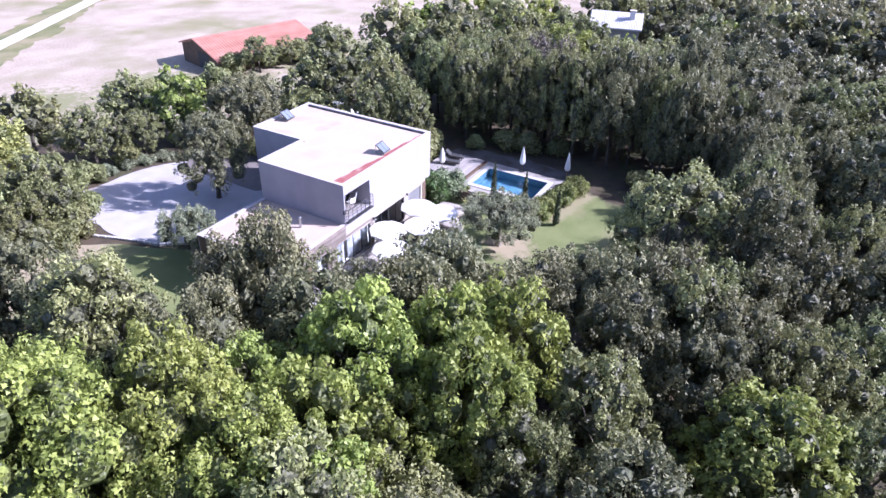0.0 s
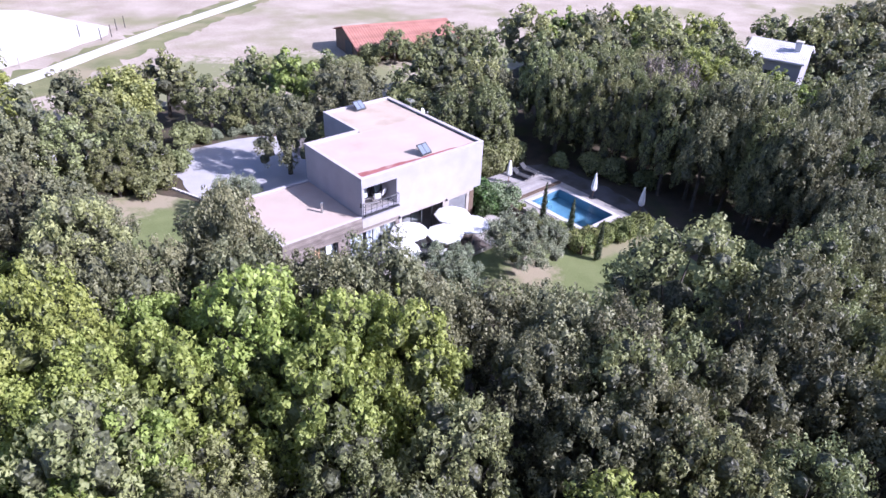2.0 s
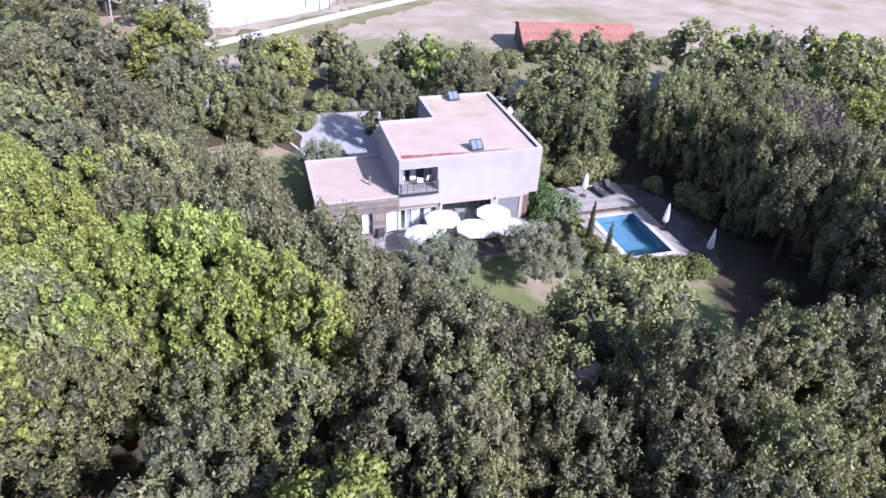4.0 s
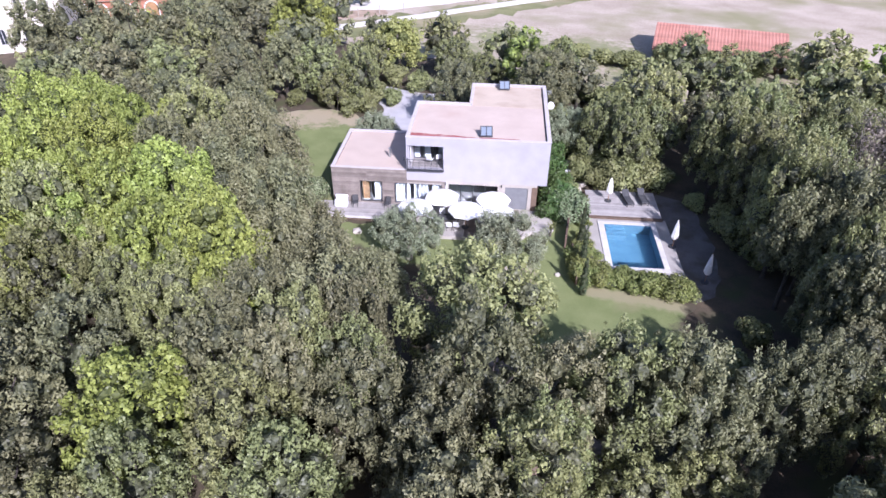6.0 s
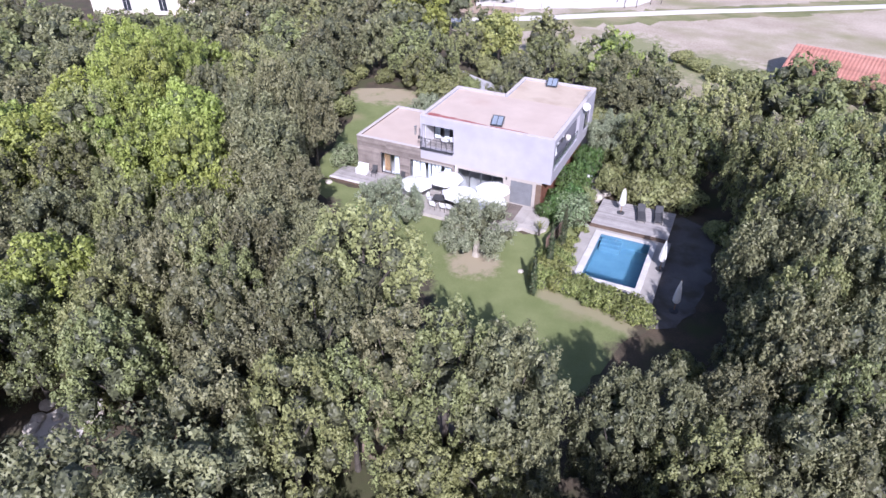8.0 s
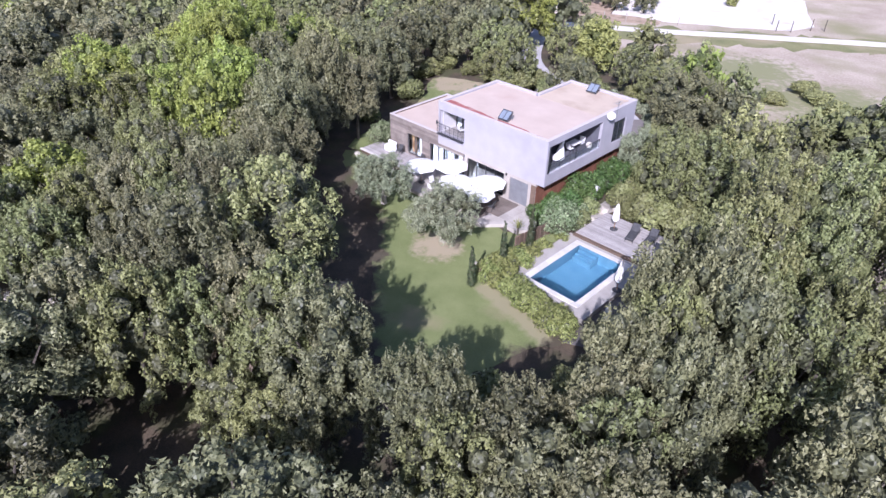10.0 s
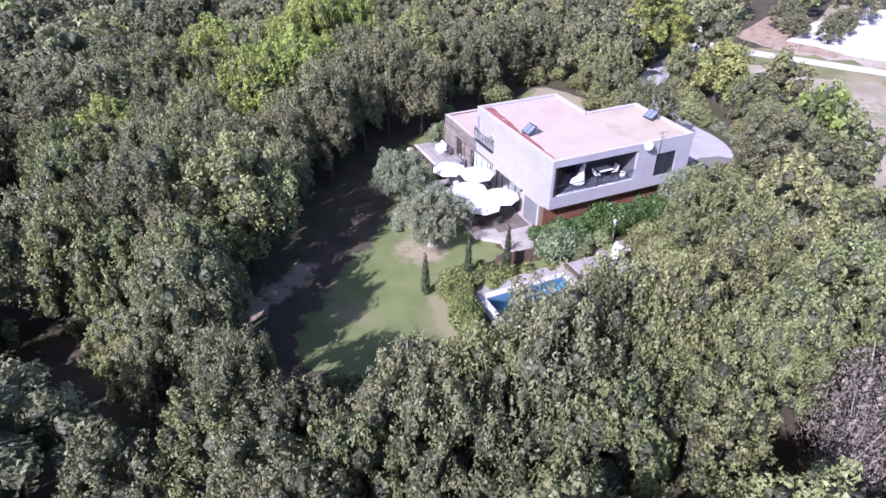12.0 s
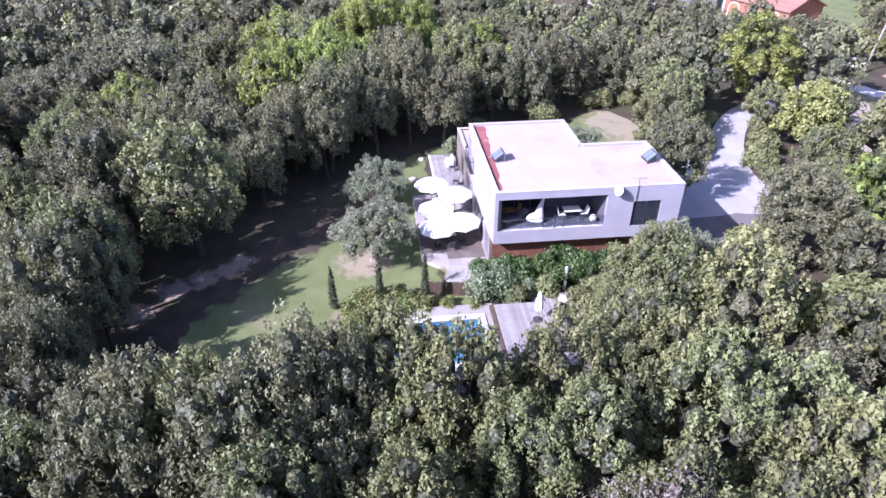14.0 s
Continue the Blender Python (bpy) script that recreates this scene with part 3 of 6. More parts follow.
def inside(p, poly):
    x, y = p
    hit = False
    for (x0, y0), (x1, y1) in zip(poly, poly[1:] + poly[:1]):
        if (y0 > y) != (y1 > y) and x < (x1 - x0) * (y - y0) / (y1 - y0) + x0:
            hit = not hit
    return hit


# ---- ground, lawns, tracks ----
POOL = (16.4, 20.15, -7.5, -1.6)  # x0, x1, y0, y1 of the water


def ground_sheet():
    xs = [-2500, -800, -300, -150, *range(-100, 101, 8), 150, 300, 800, 2500, POOL[0] - 0.2, POOL[0] - 0.19, POOL[1] + 0.19, POOL[1] + 0.2]
    ys = [-2500, -800, -300, -150, *range(-100, 121, 8), 150, 300, 800, 2500, POOL[2] - 0.2, POOL[2] - 0.19, POOL[3] + 0.19, POOL[3] + 0.2]
    xs, ys = sorted(set(xs)), sorted(set(ys))
    bm = bmesh.new()
    grid = {}
    for x in xs:
        for y in ys:
            sunk = POOL[0] - 0.195 < x < POOL[1] + 0.195 and POOL[2] - 0.195 < y < POOL[3] + 0.195
            far = max(0, math.hypot(x, y) - 450)
            z = -2.0 if sunk else G - 0.03 + (noise.noise((x / 90, y / 90, 3)) * min(far / 25, 12))
            grid[x, y] = bm.verts.new((x, y, z))
    for a, b in zip(xs, xs[1:]):
        for c, d in zip(ys, ys[1:]):
            bm.faces.new((grid[a, c], grid[b, c], grid[b, d], grid[a, d]))
    return bm


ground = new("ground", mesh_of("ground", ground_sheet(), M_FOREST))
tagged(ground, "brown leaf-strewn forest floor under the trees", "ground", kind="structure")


def ground_piece(name, outline, z, material, label, category, thick=0.02):
    ob = new(name, mesh_of(name, sheet(outline, z, thick), material))
    return tagged(ob, label, category, kind="structure")


GARDEN = [(-9.5, -3.5), (-6.5, -9.5), (0, -12.5), (4.5, -16), (9, -20.5), (15, -21.5), (20, -20), (22.5, -14), (24.3, -9), (24.6, -1), (22.5, 4), (15.5, 5), (13, -0.5), (11, -4.3), (-8.2, -2.6)]
WEST_LAWN = [(-8.2, -2.6), (-6.3, -0.5), (-6.3, 8), (-4, 10), (-5.5, 14), (-7.5, 18.5), (-11, 20.8), (-17.5, 19), (-18, 16.5), (-14, 12), (-11.8, 4), (-10, -3)]
DRIVE = [(-5.3, 13.8), (0, 8.2), (4.6, 8.2), (5, 13), (11.8, 12.7), (13, 15.2), (9.5, 20), (6.5, 24.5), (2.5, 26.4), (-2, 26.2), (-8, 28.8), (-13.5, 32.5), (-19, 41), (-23, 49.5), (-26.5, 50.5), (-21, 39), (-16.5, 31), (-9, 25.5), (-5.2, 21.2), (-6.2, 18.5)]
FIELD = [(-18, 47), (-8, 40), (4, 40), (10, 36), (15, 30.5), (18, 27.5), (24, 26), (36, 25.5), (52, 28), (60, 25), (66, 18), (100, 10), (180, 0), (330, -30), (420, 200), (120, 260), (-70, 230), (-60, 110), (-36, 92), (-20, 62)]
VERGE = [(-24, 49.5), (-18, 47.5), (-8, 51), (1, 58.6), (9, 64.8), (27, 77.5), (53, 98), (50, 104), (24, 85), (3, 69.5), (-20, 55)]
YARD = [(-13.5, 63), (4.5, 74), (6, 79), (-2, 97), (-18, 108), (-30, 92), (-26, 72), (-20, 60)]

LAWN = [(-9.5, -3.5), (-6.5, -5.6), (-1, -7.6), (3.4, -10), (6.4, -12.6), (8.6, -15.2), (11.6, -17.6), (15, -20.6), (18.5, -19.2), (20, -14.5), (21.2, -12), (22, -9.8), (15.2, -9.2), (14.6, -4), (14.4, -0.8), (13, -0.5), (11, -4.3), (-8.2, -2.6)]
ground_piece("lawn", ragged_outline(smooth_outline(LAWN, 1), 0.8, 0.5), G, M_LAWN, "mown green lawn with worn dry patches", "lawn")
ground_piece("lawn_west", ragged_outline(smooth_outline(WEST_LAWN, 1), 0.4, seed=4), G + 0.004, M_LAWN, "mown lawn beside the low wing", "lawn")
ground_piece("driveway", smooth_outline(DRIVE), G + 0.02, M_GRAVEL, "pale grey gravel driveway and forecourt", "driveway", 0.04)
ground_piece("forecourt", ragged_outline(smooth_outline([(5.2, 13.1), (12.3, 12.3), (13.6, 15.2), (10.6, 20.2), (7.4, 24.6), (5.0, 22.6), (5.6, 17.5)], 1), 0.25, seed=6), G + 0.026, M_FORECOURT, "brownish compacted gravel beside the house", "gravel")
ground_piece("field", ragged_outline(FIELD, 2.0, 5, seed=7), G - 0.012, M_FIELD, "dry pinkish stubble field beyond the wood", "field")
ground_piece("verge", ragged_outline(VERGE, 2.4, 1.4, seed=8), G + 0.002, M_VERGE, "greenish verge beside the farm track", "verge")
ground_piece("yard", ragged_outline(YARD, 0.8, 3, seed=9), G + 0.008, M_CHALK, "bright white gravel yard", "yard")
ground_piece("stony_patch", ragged_outline(smooth_outline([(-6.9, -31.2), (-5.4, -29.9), (-3.9, -30.8), (-3.8, -33), (-5.4, -34.2), (-6.8, -33.2)]), 0.9, 0.35, seed=14), G + 0.01, M_CHALK, "white stony clearing in the wood", "soil")
ground_piece("stony_hollow", ragged_outline(smooth_outline([(-18, -12.6), (-15.4, -12.4), (-14.6, -10), (-17, -9.4)]), 0.4, seed=15), G + 0.01, M_CHALK, "white stones showing between the trees", "soil")
ground_piece("stony_gap", ragged_outline(smooth_outline([(-13, -21.4), (-9.6, -21.6), (-9, -19), (-12, -18.6)]), 0.4, seed=16), G + 0.01, M_CHALK, "white stones showing between the trees", "soil")


def ribbon(points, width, z, thick=0.03):
    left, right = [], []
    pts = [Vector((x, y, 0)) for x, y in points]
    for i, p in enumerate(pts):
        d = (pts[min(i + 1, len(pts) - 1)] - pts[max(i - 1, 0)]).normalized()
        s = Vector((-d.y, d.x, 0))
        w = width / 2 * (1 + 0.12 * noise.noise((p.x * 0.3, p.y * 0.3, 5)))
        left.append(p + s * w)
        right.append(p - s * w)
    return sheet([(q.x, q.y) for q in left + right[::-1]], z, thick)


TRACK = [(-48, 36), (-36, 43), (-27, 48.6), (-20, 51.6), (-8, 59.2), (0, 65), (14, 74.5), (30, 84.5), (60, 104), (110, 140)]
track_pts = []
for (ax, ay), (bx, by) in zip(TRACK, TRACK[1:]):
    for k in range(8):
        track_pts.append((ax + (bx - ax) * k / 8, ay + (by - ay) * k / 8))
road = new("road", mesh_of("road", ribbon(track_pts, 2.6, G + 0.03), M_CHALK))
tagged(road, "narrow white chalk farm track along the field", "road", kind="structure")

KERB = [(-6.9, 19.2), (-6.3, 17.6), (-5.6, 15.6), (-5.2, 13.9), (-3.4, 11.7)]
kerb_bm = bmesh.new()
for (ax, ay), (bx, by) in zip(KERB, KERB[1:]):
    n_ = max(1, int(math.hypot(bx - ax, by - ay) / 0.5))
    for k in range(n_):
        cx, cy = ax + (bx - ax) * (k + 0.5) / n_, ay + (by - ay) * (k + 0.5) / n_
        r_ = bmesh.ops.create_cube(kerb_bm, size=1.0)
        bmesh.ops.transform(kerb_bm, matrix=Matrix.LocRotScale((cx, cy, G + 0.05), Euler((0, 0, math.atan2(by - ay, bx - ax))), (0.46, 0.2, 0.22)), verts=r_["verts"])
tagged(new("kerb", mesh_of("kerb", kerb_bm, M_COPING)), "pale stone kerb along the driveway", "kerb", kind="structure")

# ---- the wood ----
NO_TREES = [GARDEN, DRIVE, FIELD, VERGE, YARD,
            [(-10.5, -3.5), (-8, -7), (12, -5), (14, -1), (16, 5), (15, 9), (14, 15), (9, 19), (-8, 14), (-12, 5)],
            [(-8, -3), (-6, 8), (-5, 14), (-7.5, 20), (-17.5, 20), (-18, 17), (-14, 12), (-12, 4)]]


def free(x, y, margin):
    for poly in NO_TREES:
        for dx, dy in ((0, 0), (margin, 0), (-margin, 0), (0, margin), (0, -margin), (0.7 * margin, 0.7 * margin), (-0.7 * margin, 0.7 * margin), (0.7 * margin, -0.7 * margin), (-0.7 * margin, -0.7 * margin)):
            if inside((x + dx, y + dy), poly):
                return False
    return True


# trees that stand out: x, y, top and the crown's radius
OAKS_TALL = ((-24.9, -6.4, 12.9, 4.0), (-21.0, -8.4, 11.9, 3.3), (-20.7, -11.4, 10.2, 3.0), (-24.2, -2.6, 11.6, 3.2))
OAKS_WEST = ((-17.1, -8.2, 8.9, 2.8), (-17.9, -12.2, 9.5, 3.0), (-13.6, -11.3, 10.7, 3.2), (-10.7, -14.3, 10.0, 2.8), (-8.6, -16.4, 9.9, 2.8), (-12.5, -16.5, 9.9, 2.8), (-15.2, -14.0, 7.8, 2.6), (-20.4, -14.2, 9.0, 2.8))
OAK_LAWN = ((6.7, -20.5, 10.4, 3.9),)
WOOD_WEST = ((-14.4, -3.9, 8.9, 2.7), (-17.4, -5.0, 9.9, 2.8), (-17.8, 1.2, 9.8, 3.2), (-16.5, 5.2, 8.2, 3.0), (-13.6, -24.0, 8.1, 2.8), (-5.2, -21.0, 8.8, 2.6), (-9.7, -21.3, 8.4, 2.7), (-5.8, -24.6, 8.4, 2.6), (-2.8, -25.4, 8.8, 2.4), (1.8, -26.9, 8.5, 2.6), (-7.1, -31.3, 8.0, 2.4), (-19.2, 13.0, 8.2, 3.2), (-21.2, 18.6, 8.0, 3.2), (-17.2, 22.6, 7.6, 3.0), (-13.2, 23.0, 6.6, 3.0), (-16.6, 9.0, 8.0, 2.8))
GREEN_WEST = ((-13.6, -19.0, 7.4, 2.4), (-21.3, -14.4, 10.3, 3.0), (-17.3, -15.6, 6.6, 2.6), (-19.7, -18.2, 8.2, 2.8), (-2.0, -23.2, 9.1, 2.5), (-3.7, -27.8, 8.4, 2.5), (1.0, -24.2, 8.2, 2.3), (-0.5, -31.0, 8.1, 2.5), (-2.9, -29.9, 7.6, 2.2), (-9.4, -33.2, 6.6, 2.2))
WOOD_SOUTH = ((7.4, -25.3, 10.5, 3.0), (5.6, -27.0, 8.4, 2.4), (14.0, -24.7, 9.0, 2.8), (11.2, -25.2, 8.4, 2.5), (17.3, -25.0, 9.3, 2.8), (16.4, -23.6, 7.9, 1.9), (10.6, -27.8, 7.4, 2.1), (18.8, -27.0, 6.2, 1.6), (21.8, -23.9, 7.7, 2.1), (23.5, -23.4, 8.4, 2.1), (9.2, -30.4, 8.9, 2.6), (6.5, -32.4, 8.8, 2.6), (5.3, -29.4, 8.3, 2.3))
WOOD_EAST = ((26.5, -22.4, 7.4, 2.2), (26.2, -20.8, 7.2, 1.9), (25.8, -25.0, 7.6, 2.3), (28.2, -17.0, 9.8, 2.5), (29.2, -18.6, 9.0, 2.5), (31.0, -17.2, 10.2, 2.4), (28.6, -14.9, 10.0, 2.3), (27.1, -15.8, 8.1, 1.9), (28.8, -12.4, 8.8, 2.0), (31.1, -13.4, 10.9, 2.6), (33.4, -11.9, 10.1, 2.6), (29.6, -11.2, 11.2, 2.6), (28.5, -9.2, 10.6, 2.3), (31.2, -9.9, 8.6, 2.4), (30.1, -7.0, 8.8, 2.4), (37.6, -16.0, 11.3, 3.0), (28.8, -23.6, 8.2, 2.5), (31.8, -22.6, 8.8, 2.5), (30.2, -20.8, 8.6, 2.3), (26.2, -28.6, 7.6, 2.3))
GREEN_EAST = ((27.3, -7.2, 10.4, 2.6), (28.6, -4.6, 10.6, 2.6), (33.8, -6.8, 9.3, 2.5), (31.1, -2.8, 8.9, 2.4), (31.3, 0.1, 8.9, 2.6), (27.5, -0.3, 9.5, 2.6), (25.8, 4.0, 9.2, 2.5), (27.0, 5.0, 9.0, 2.5), (29.8, 5.5, 9.3, 2.8), (28.4, 2.4, 8.4, 2.2), (22.0, 11.4, 8.8, 2.9), (19.0, 6.8, 7.0, 2.3), (16.9, 9.4, 6.9, 2.3), (18.5, 15.2, 4.8, 2.2), (-8.3, 21.2, 6.9, 2.4), (20.8, 8.6, 7.4, 2.6), (33.0, 8.8, 8.8, 2.6), (32.0, 12.0, 8.2, 2.5), (29.6, 9.6, 8.4, 2.4), (35.5, 5.4, 8.8, 2.5), (34.2, 2.2, 8.8, 2.4))
for kind_, rows in (("giant", OAKS_TALL), ("oak", OAKS_WEST), ("mixed", OAK_LAWN), ("holm", WOOD_WEST), ("mixed", GREEN_WEST), ("holm", WOOD_SOUTH), ("holm", WOOD_EAST), ("mixed", GREEN_EAST)):
    for k, q in enumerate(rows):
        tree("mixed" if kind_ == "holm" and k % 4 == 2 else kind_, *q, level=1 if q[1] > 7 else 0)
for q in ((2.8, 15.9, 7.5, 3.0), (12.2, 21.6, 7.4, 3.6), (-18.4, 34.9, 9.6, 4.4)):
    tree("holm" if q[0] > -10 else "oak", *q)
tree("yellow", -5.7, 33.4, 6.9, 3.2)
for q in ((1.6, 30.5, 5.6, 2.6), (-8.6, 30.8, 5.6, 2.4)):
    tree("mixed", *q, level=1)
# Those between x -6 and 0.4, y -17 and -11.5 are added to cast shade.
for q in ((-11.2, -4.0, 10.9, 2.3), (-12.2, -7.5, 9.4, 2.8), (-10.4, -0.8, 8.0, 2.6), (-8.8, -7.2, 7.4, 2.0), (-8.6, -10.6, 9.0, 2.6), (-6.2, -11.4, 9.6, 2.7), (-0.9, -19.9, 8.5, 2.6), (0.4, -22.0, 8.6, 2.3), (-3.2, -15.6, 7.6, 2.6), (-6.0, -14.6, 8.0, 2.5), (0.4, -16.6, 6.6, 2.3), (-4.4, -11.8, 6.8, 2.2), (27.0, -10.8, 9.3, 2.3)):
    tree("high", *q)
for q in ((35.9, 0.3, 10.2, 2.7), (36.8, -2.2, 10.2, 1.9)):
    tree("dry", *q)
for q in ((8.6, -8.0, 3.9, 2.7), (1.2, -7.5, 3.8, 2.4), (-4.5, 10.8, 3.4, 2.1), (13.9, 11.6, 4.4, 2.3)):
    tree("olive", *q)
for q in ((14.6, -28.6, 4.8, 2.0), (17.4, -27.8, 5.0, 1.8), (5.5, 28.6, 4.2, 2.4), (-10.8, 20.4, 4.6, 2.0)):
    tree("mixed", *q)
MARKED = len(PLANTED)

wood_rng = random.Random(5)
WOOD_GAPS = ((22.8, -20.8, 2.8), (12.2, -27.6, 3.4), (15.6, -30.6, 2.2), (20.6, -26.0, 2.4), (-2.5, -37.5, 3.4), (0.8, -43, 2.6), (25.2, 3.0, 3.4), (25.4, 9.0, 2.8), (25.0, -3.0, 3.4), (25.4, -9, 3.0), (-18.4, 34.9, 5.0), (-5.7, 33.4, 4.0), (-11.5, -25, 2.4), (-8.3, -17.2, 1.5), (10.6, -30.0, 1.6), (19, -30, 3.4), (15.8, -28.8, 3.0), (22, -28.6, 3.0), (17.4, -33.2, 3.2), (23.0, -17.0, 3.2), (-4.0, -35.6, 3.0), (13.2, -32.8, 2.4), (25.2, -6.0, 3.0), (24.8, 6.5, 2.2))
spots = []
for i in range(-20, 17):
    for j in range(-16, 12):
        spots.append((i * 4.9 + (j % 2) * 2.45 + wood_rng.uniform(-1.3, 1.3), j * 4.6 + wood_rng.uniform(-1.3, 1.3)))
for x, y in spots:
    reach = math.hypot(x - 6, y + 2)
    if reach > 58 and x > 0 and y < -20:
        continue
    if math.hypot(x - 46, y + 8) > 132 or (x < -40 and y > 30) or (x < -50 and y > 14) or (x > 36 and y > 24) or (x > 74):
        continue
    if y < -41 and x > 12 and x < 60 or wood_rng.random() < 0.06:
        continue
    if any(math.hypot(x - a, y - b) < r for a, b, r in WOOD_GAPS):
        continue
    if math.hypot(x + 4.2, y + 32) < 3.4 or math.hypot(x + 16, y + 11) < 1.5 or (55 < x < 70 and -9 < y < 11):
        continue
    if not free(x, y, 2.3) or any(math.hypot(x - a, y - b) < 2.1 + 0.6 * r for a, b, r in PLANTED[:MARKED]):
        continue
    level = 0 if reach < 43 and y < 3 and (x > -24 or y > -24) else 1 if reach < 48 and y < 14 else 2
    if x < -5 and -24 < y < 6 and x > -30:
        kind_ = "oak" if wood_rng.random() < (0.9 if x < -13 and y > -15 else 0.5) else "mixed"
    else:
        kind_ = wood_rng.choices(("holm", "mixed", "oak"), (0.84, 0.13, 0.03) if y < -17 else (0.66, 0.27, 0.07))[0]
    if x > 21 and y > -9 or (y > 14 and x > -12):
        kind_ = wood_rng.choices(("holm", "mixed", "oak"), (0.14, 0.64, 0.22))[0]
    tall = 8.4 + 1.3 * noise.noise((x / 14, y / 14, 1)) + wood_rng.uniform(-1.9, 1.0)
    if y > 8 and x > -14:
        tall *= 0.78 if x < 24 else 0.94
    elif x < -22 and y > -2:
        tall *= 0.8
    tree(kind_, x, y, tall, level=level)

# the wood goes on to the south and east, and beyond the white house
south_wood, east_wood = [], []
for i in range(13):
    for j in range(6):
        x, y = 6 + i * 5.6 + (j % 2) * 2.8 + wood_rng.uniform(-1.4, 1.4), -74 + j * 5.6 + wood_rng.uniform(-1.4, 1.4)
        reach = math.hypot(x - 6, y + 2)
        if (y < -43 and 12 < x < 60 or reach > 60 and y < -20) and not any(math.hypot(x - a, y - b) < 3 for a, b, _ in PLANTED):
            south_wood.append((wood_rng.choices(("holm", "mixed", "oak"), (0.6, 0.32, 0.08))[0], x, y, wood_rng.uniform(7.0, 9.4)))
for i in range(9):
    for j in range(10):
        x, y = 66 + i * 5.4 + (j % 2) * 2.6 + wood_rng.uniform(-1.3, 1.3), -46 + j * 5.2 + wood_rng.uniform(-1.3, 1.3)
        if math.hypot(x - 62, y - 1) > 9 and (x > 74 or y < -18) and free(x, y, 2):
            east_wood.append((wood_rng.choices(("holm", "mixed"), (0.75, 0.25))[0], x, y, wood_rng.uniform(7.4, 10.2)))
far_wood("far_wood", south_wood, "dense dark green oak wood on the southern slope")
far_wood("far_wood", east_wood, "dense dark green oak wood behind the white house")

# bushes at the wood's edge
edge_rng = random.Random(8)
for i in range(-9, 13):
    for j in range(-10, 12):
        x, y = i * 2.7 + edge_rng.uniform(-0.9, 0.9), j * 2.7 + edge_rng.uniform(-0.9, 0.9)
        if free(x, y, 0.5) and not free(x, y, 2.6) and math.hypot(x - 23, y + 9) > 5 and y > -19 and not (x < 10 and y < 2):
            shrub("green", x, y, edge_rng.uniform(0.55, 1.0))
for q in ((-6.9, 20.6, 1.0), (-8.6, 19.2, 0.9), (-5.2, 22.6, 0.8), (-9.8, 21.6, 0.9), (-7.4, 24, 0.9), (20.0, 19.6, 1.6), (14.4, 24.5, 0.9), (17.8, 26, 0.9), (15.3, 8.2, 0.7), (17.2, 8.9, 0.8), (19.4, 8.4, 0.8)):
    shrub("green", *q)
for q in ((20.2, 19.3, 1.7), (9.2, 27.6, 0.9), (13.8, 31.8, 0.8)):
    shrub("broom", *q)
for q in ((-2.5, 27.6), (-0.8, 27.9), (0.9, 27.8), (2.6, 27.6), (4.3, 27.0), (5.9, 26.2), (7.6, 24.4), (8.8, 22.8)):
    shrub("grey", *q, 0.95)
for q in ((11.9, -0.7, 0.8), (12.4, -0.3, 1.0)):
    shrub("laurel", *q)
for k in range(12):
    shrub("laurel", 12.45 + 0.3 * math.sin(k * 2.1), 0.2 + k * 0.92, 1.02 + 0.14 * math.sin(k * 1.7), 1.17 + 0.1 * math.sin(k * 2.7))
for q in ((14.2, 0.9, 0.6), (13.7, 3.4, 0.6), (14.9, 6.6, 0.75), (16.2, 5.0, 0.8), (17.6, 5.6, 1.0), (19.2, 5.4, 1.1), (20.8, 5.8, 1.1), (13.2, 11.2, 0.8), (12.4, 10.4, 0.7), (15.9, 10.6, 0.9), (16.5, 12.6, 1.0)):
    shrub("green", *q)
for q in ((13.7, -0.4, 1.45, 1.3), (13.6, 1.6, 0.9), (-8.1, 0.3, 1.1, 1.15)):
    shrub("flower", *q)
for k in range(9):
    shrub("hedge", 14.4 + k * 0.82, -9.0 - 0.12 * k + 0.25 * math.sin(k * 2.3), 0.95 + 0.2 * math.sin(k * 1.9), 1.1 + 0.25 * math.sin(k * 2.9))
for q in ((14.2, -7.4, 1.1), (13.9, -6.2, 0.95), (14.9, -6.4, 0.8), (14.1, -8.6, 1.1), (14.4, -5.0, 0.85), (14.6, -3.4, 0.6), (14.9, -1.6, 0.55)):
    shrub("hedge", *q)

cyp_lobes = [(0.05 * math.sin(k * 2), 0.05 * math.cos(k * 3), 0.3 + k * 0.2, 0.36 * (1 - (k / 19.5) ** 2.2) + 0.04) for k in range(19)]
CYP = leaf_mesh("foliage", cyp_lobes, 3000, 0.07, L_CYPRESS, L_CORE, 81, lift=0.6, slim=0.4, drop_inside=0.5, core_scale=0.85)
for x, y, h in ((14.2, -4.8, 3.9), (14.1, -7.7, 3.8), (13.9, -10.7, 3.1), (13.0, 15.0, 2.6), (12.2, 15.6, 2.4), (-2.0, 27.2, 3.0)):
    ob = new("cypress", CYP)
    ob.matrix_world = Matrix.LocRotScale((x, y, G), None, (0.72, 0.72, h / 3.75))
    tagged(ob, "slim dark green columnar cypress", "cypress", "cypresses")

# ---- the villa ----
villa = empty("villa", Matrix(), "modern flat-roofed villa of pale render boxes over a timber-clad ground floor", "house")
FRONT = lambda u, d, z: Vector((u, d, z))
W, D, D1, NX, TOP, BOT = 11.6, 12.63, 7.65, 4.7, 6.25, 2.4
RIGHT = lambda u, d, z: Vector((W - d, u, z))
LEFT0 = lambda u, d, z: Vector((d, u, z))
LEFTN = lambda u, d, z: Vector((NX + d, u, z))
BACK = lambda u, d, z: Vector((u, D - d, z))
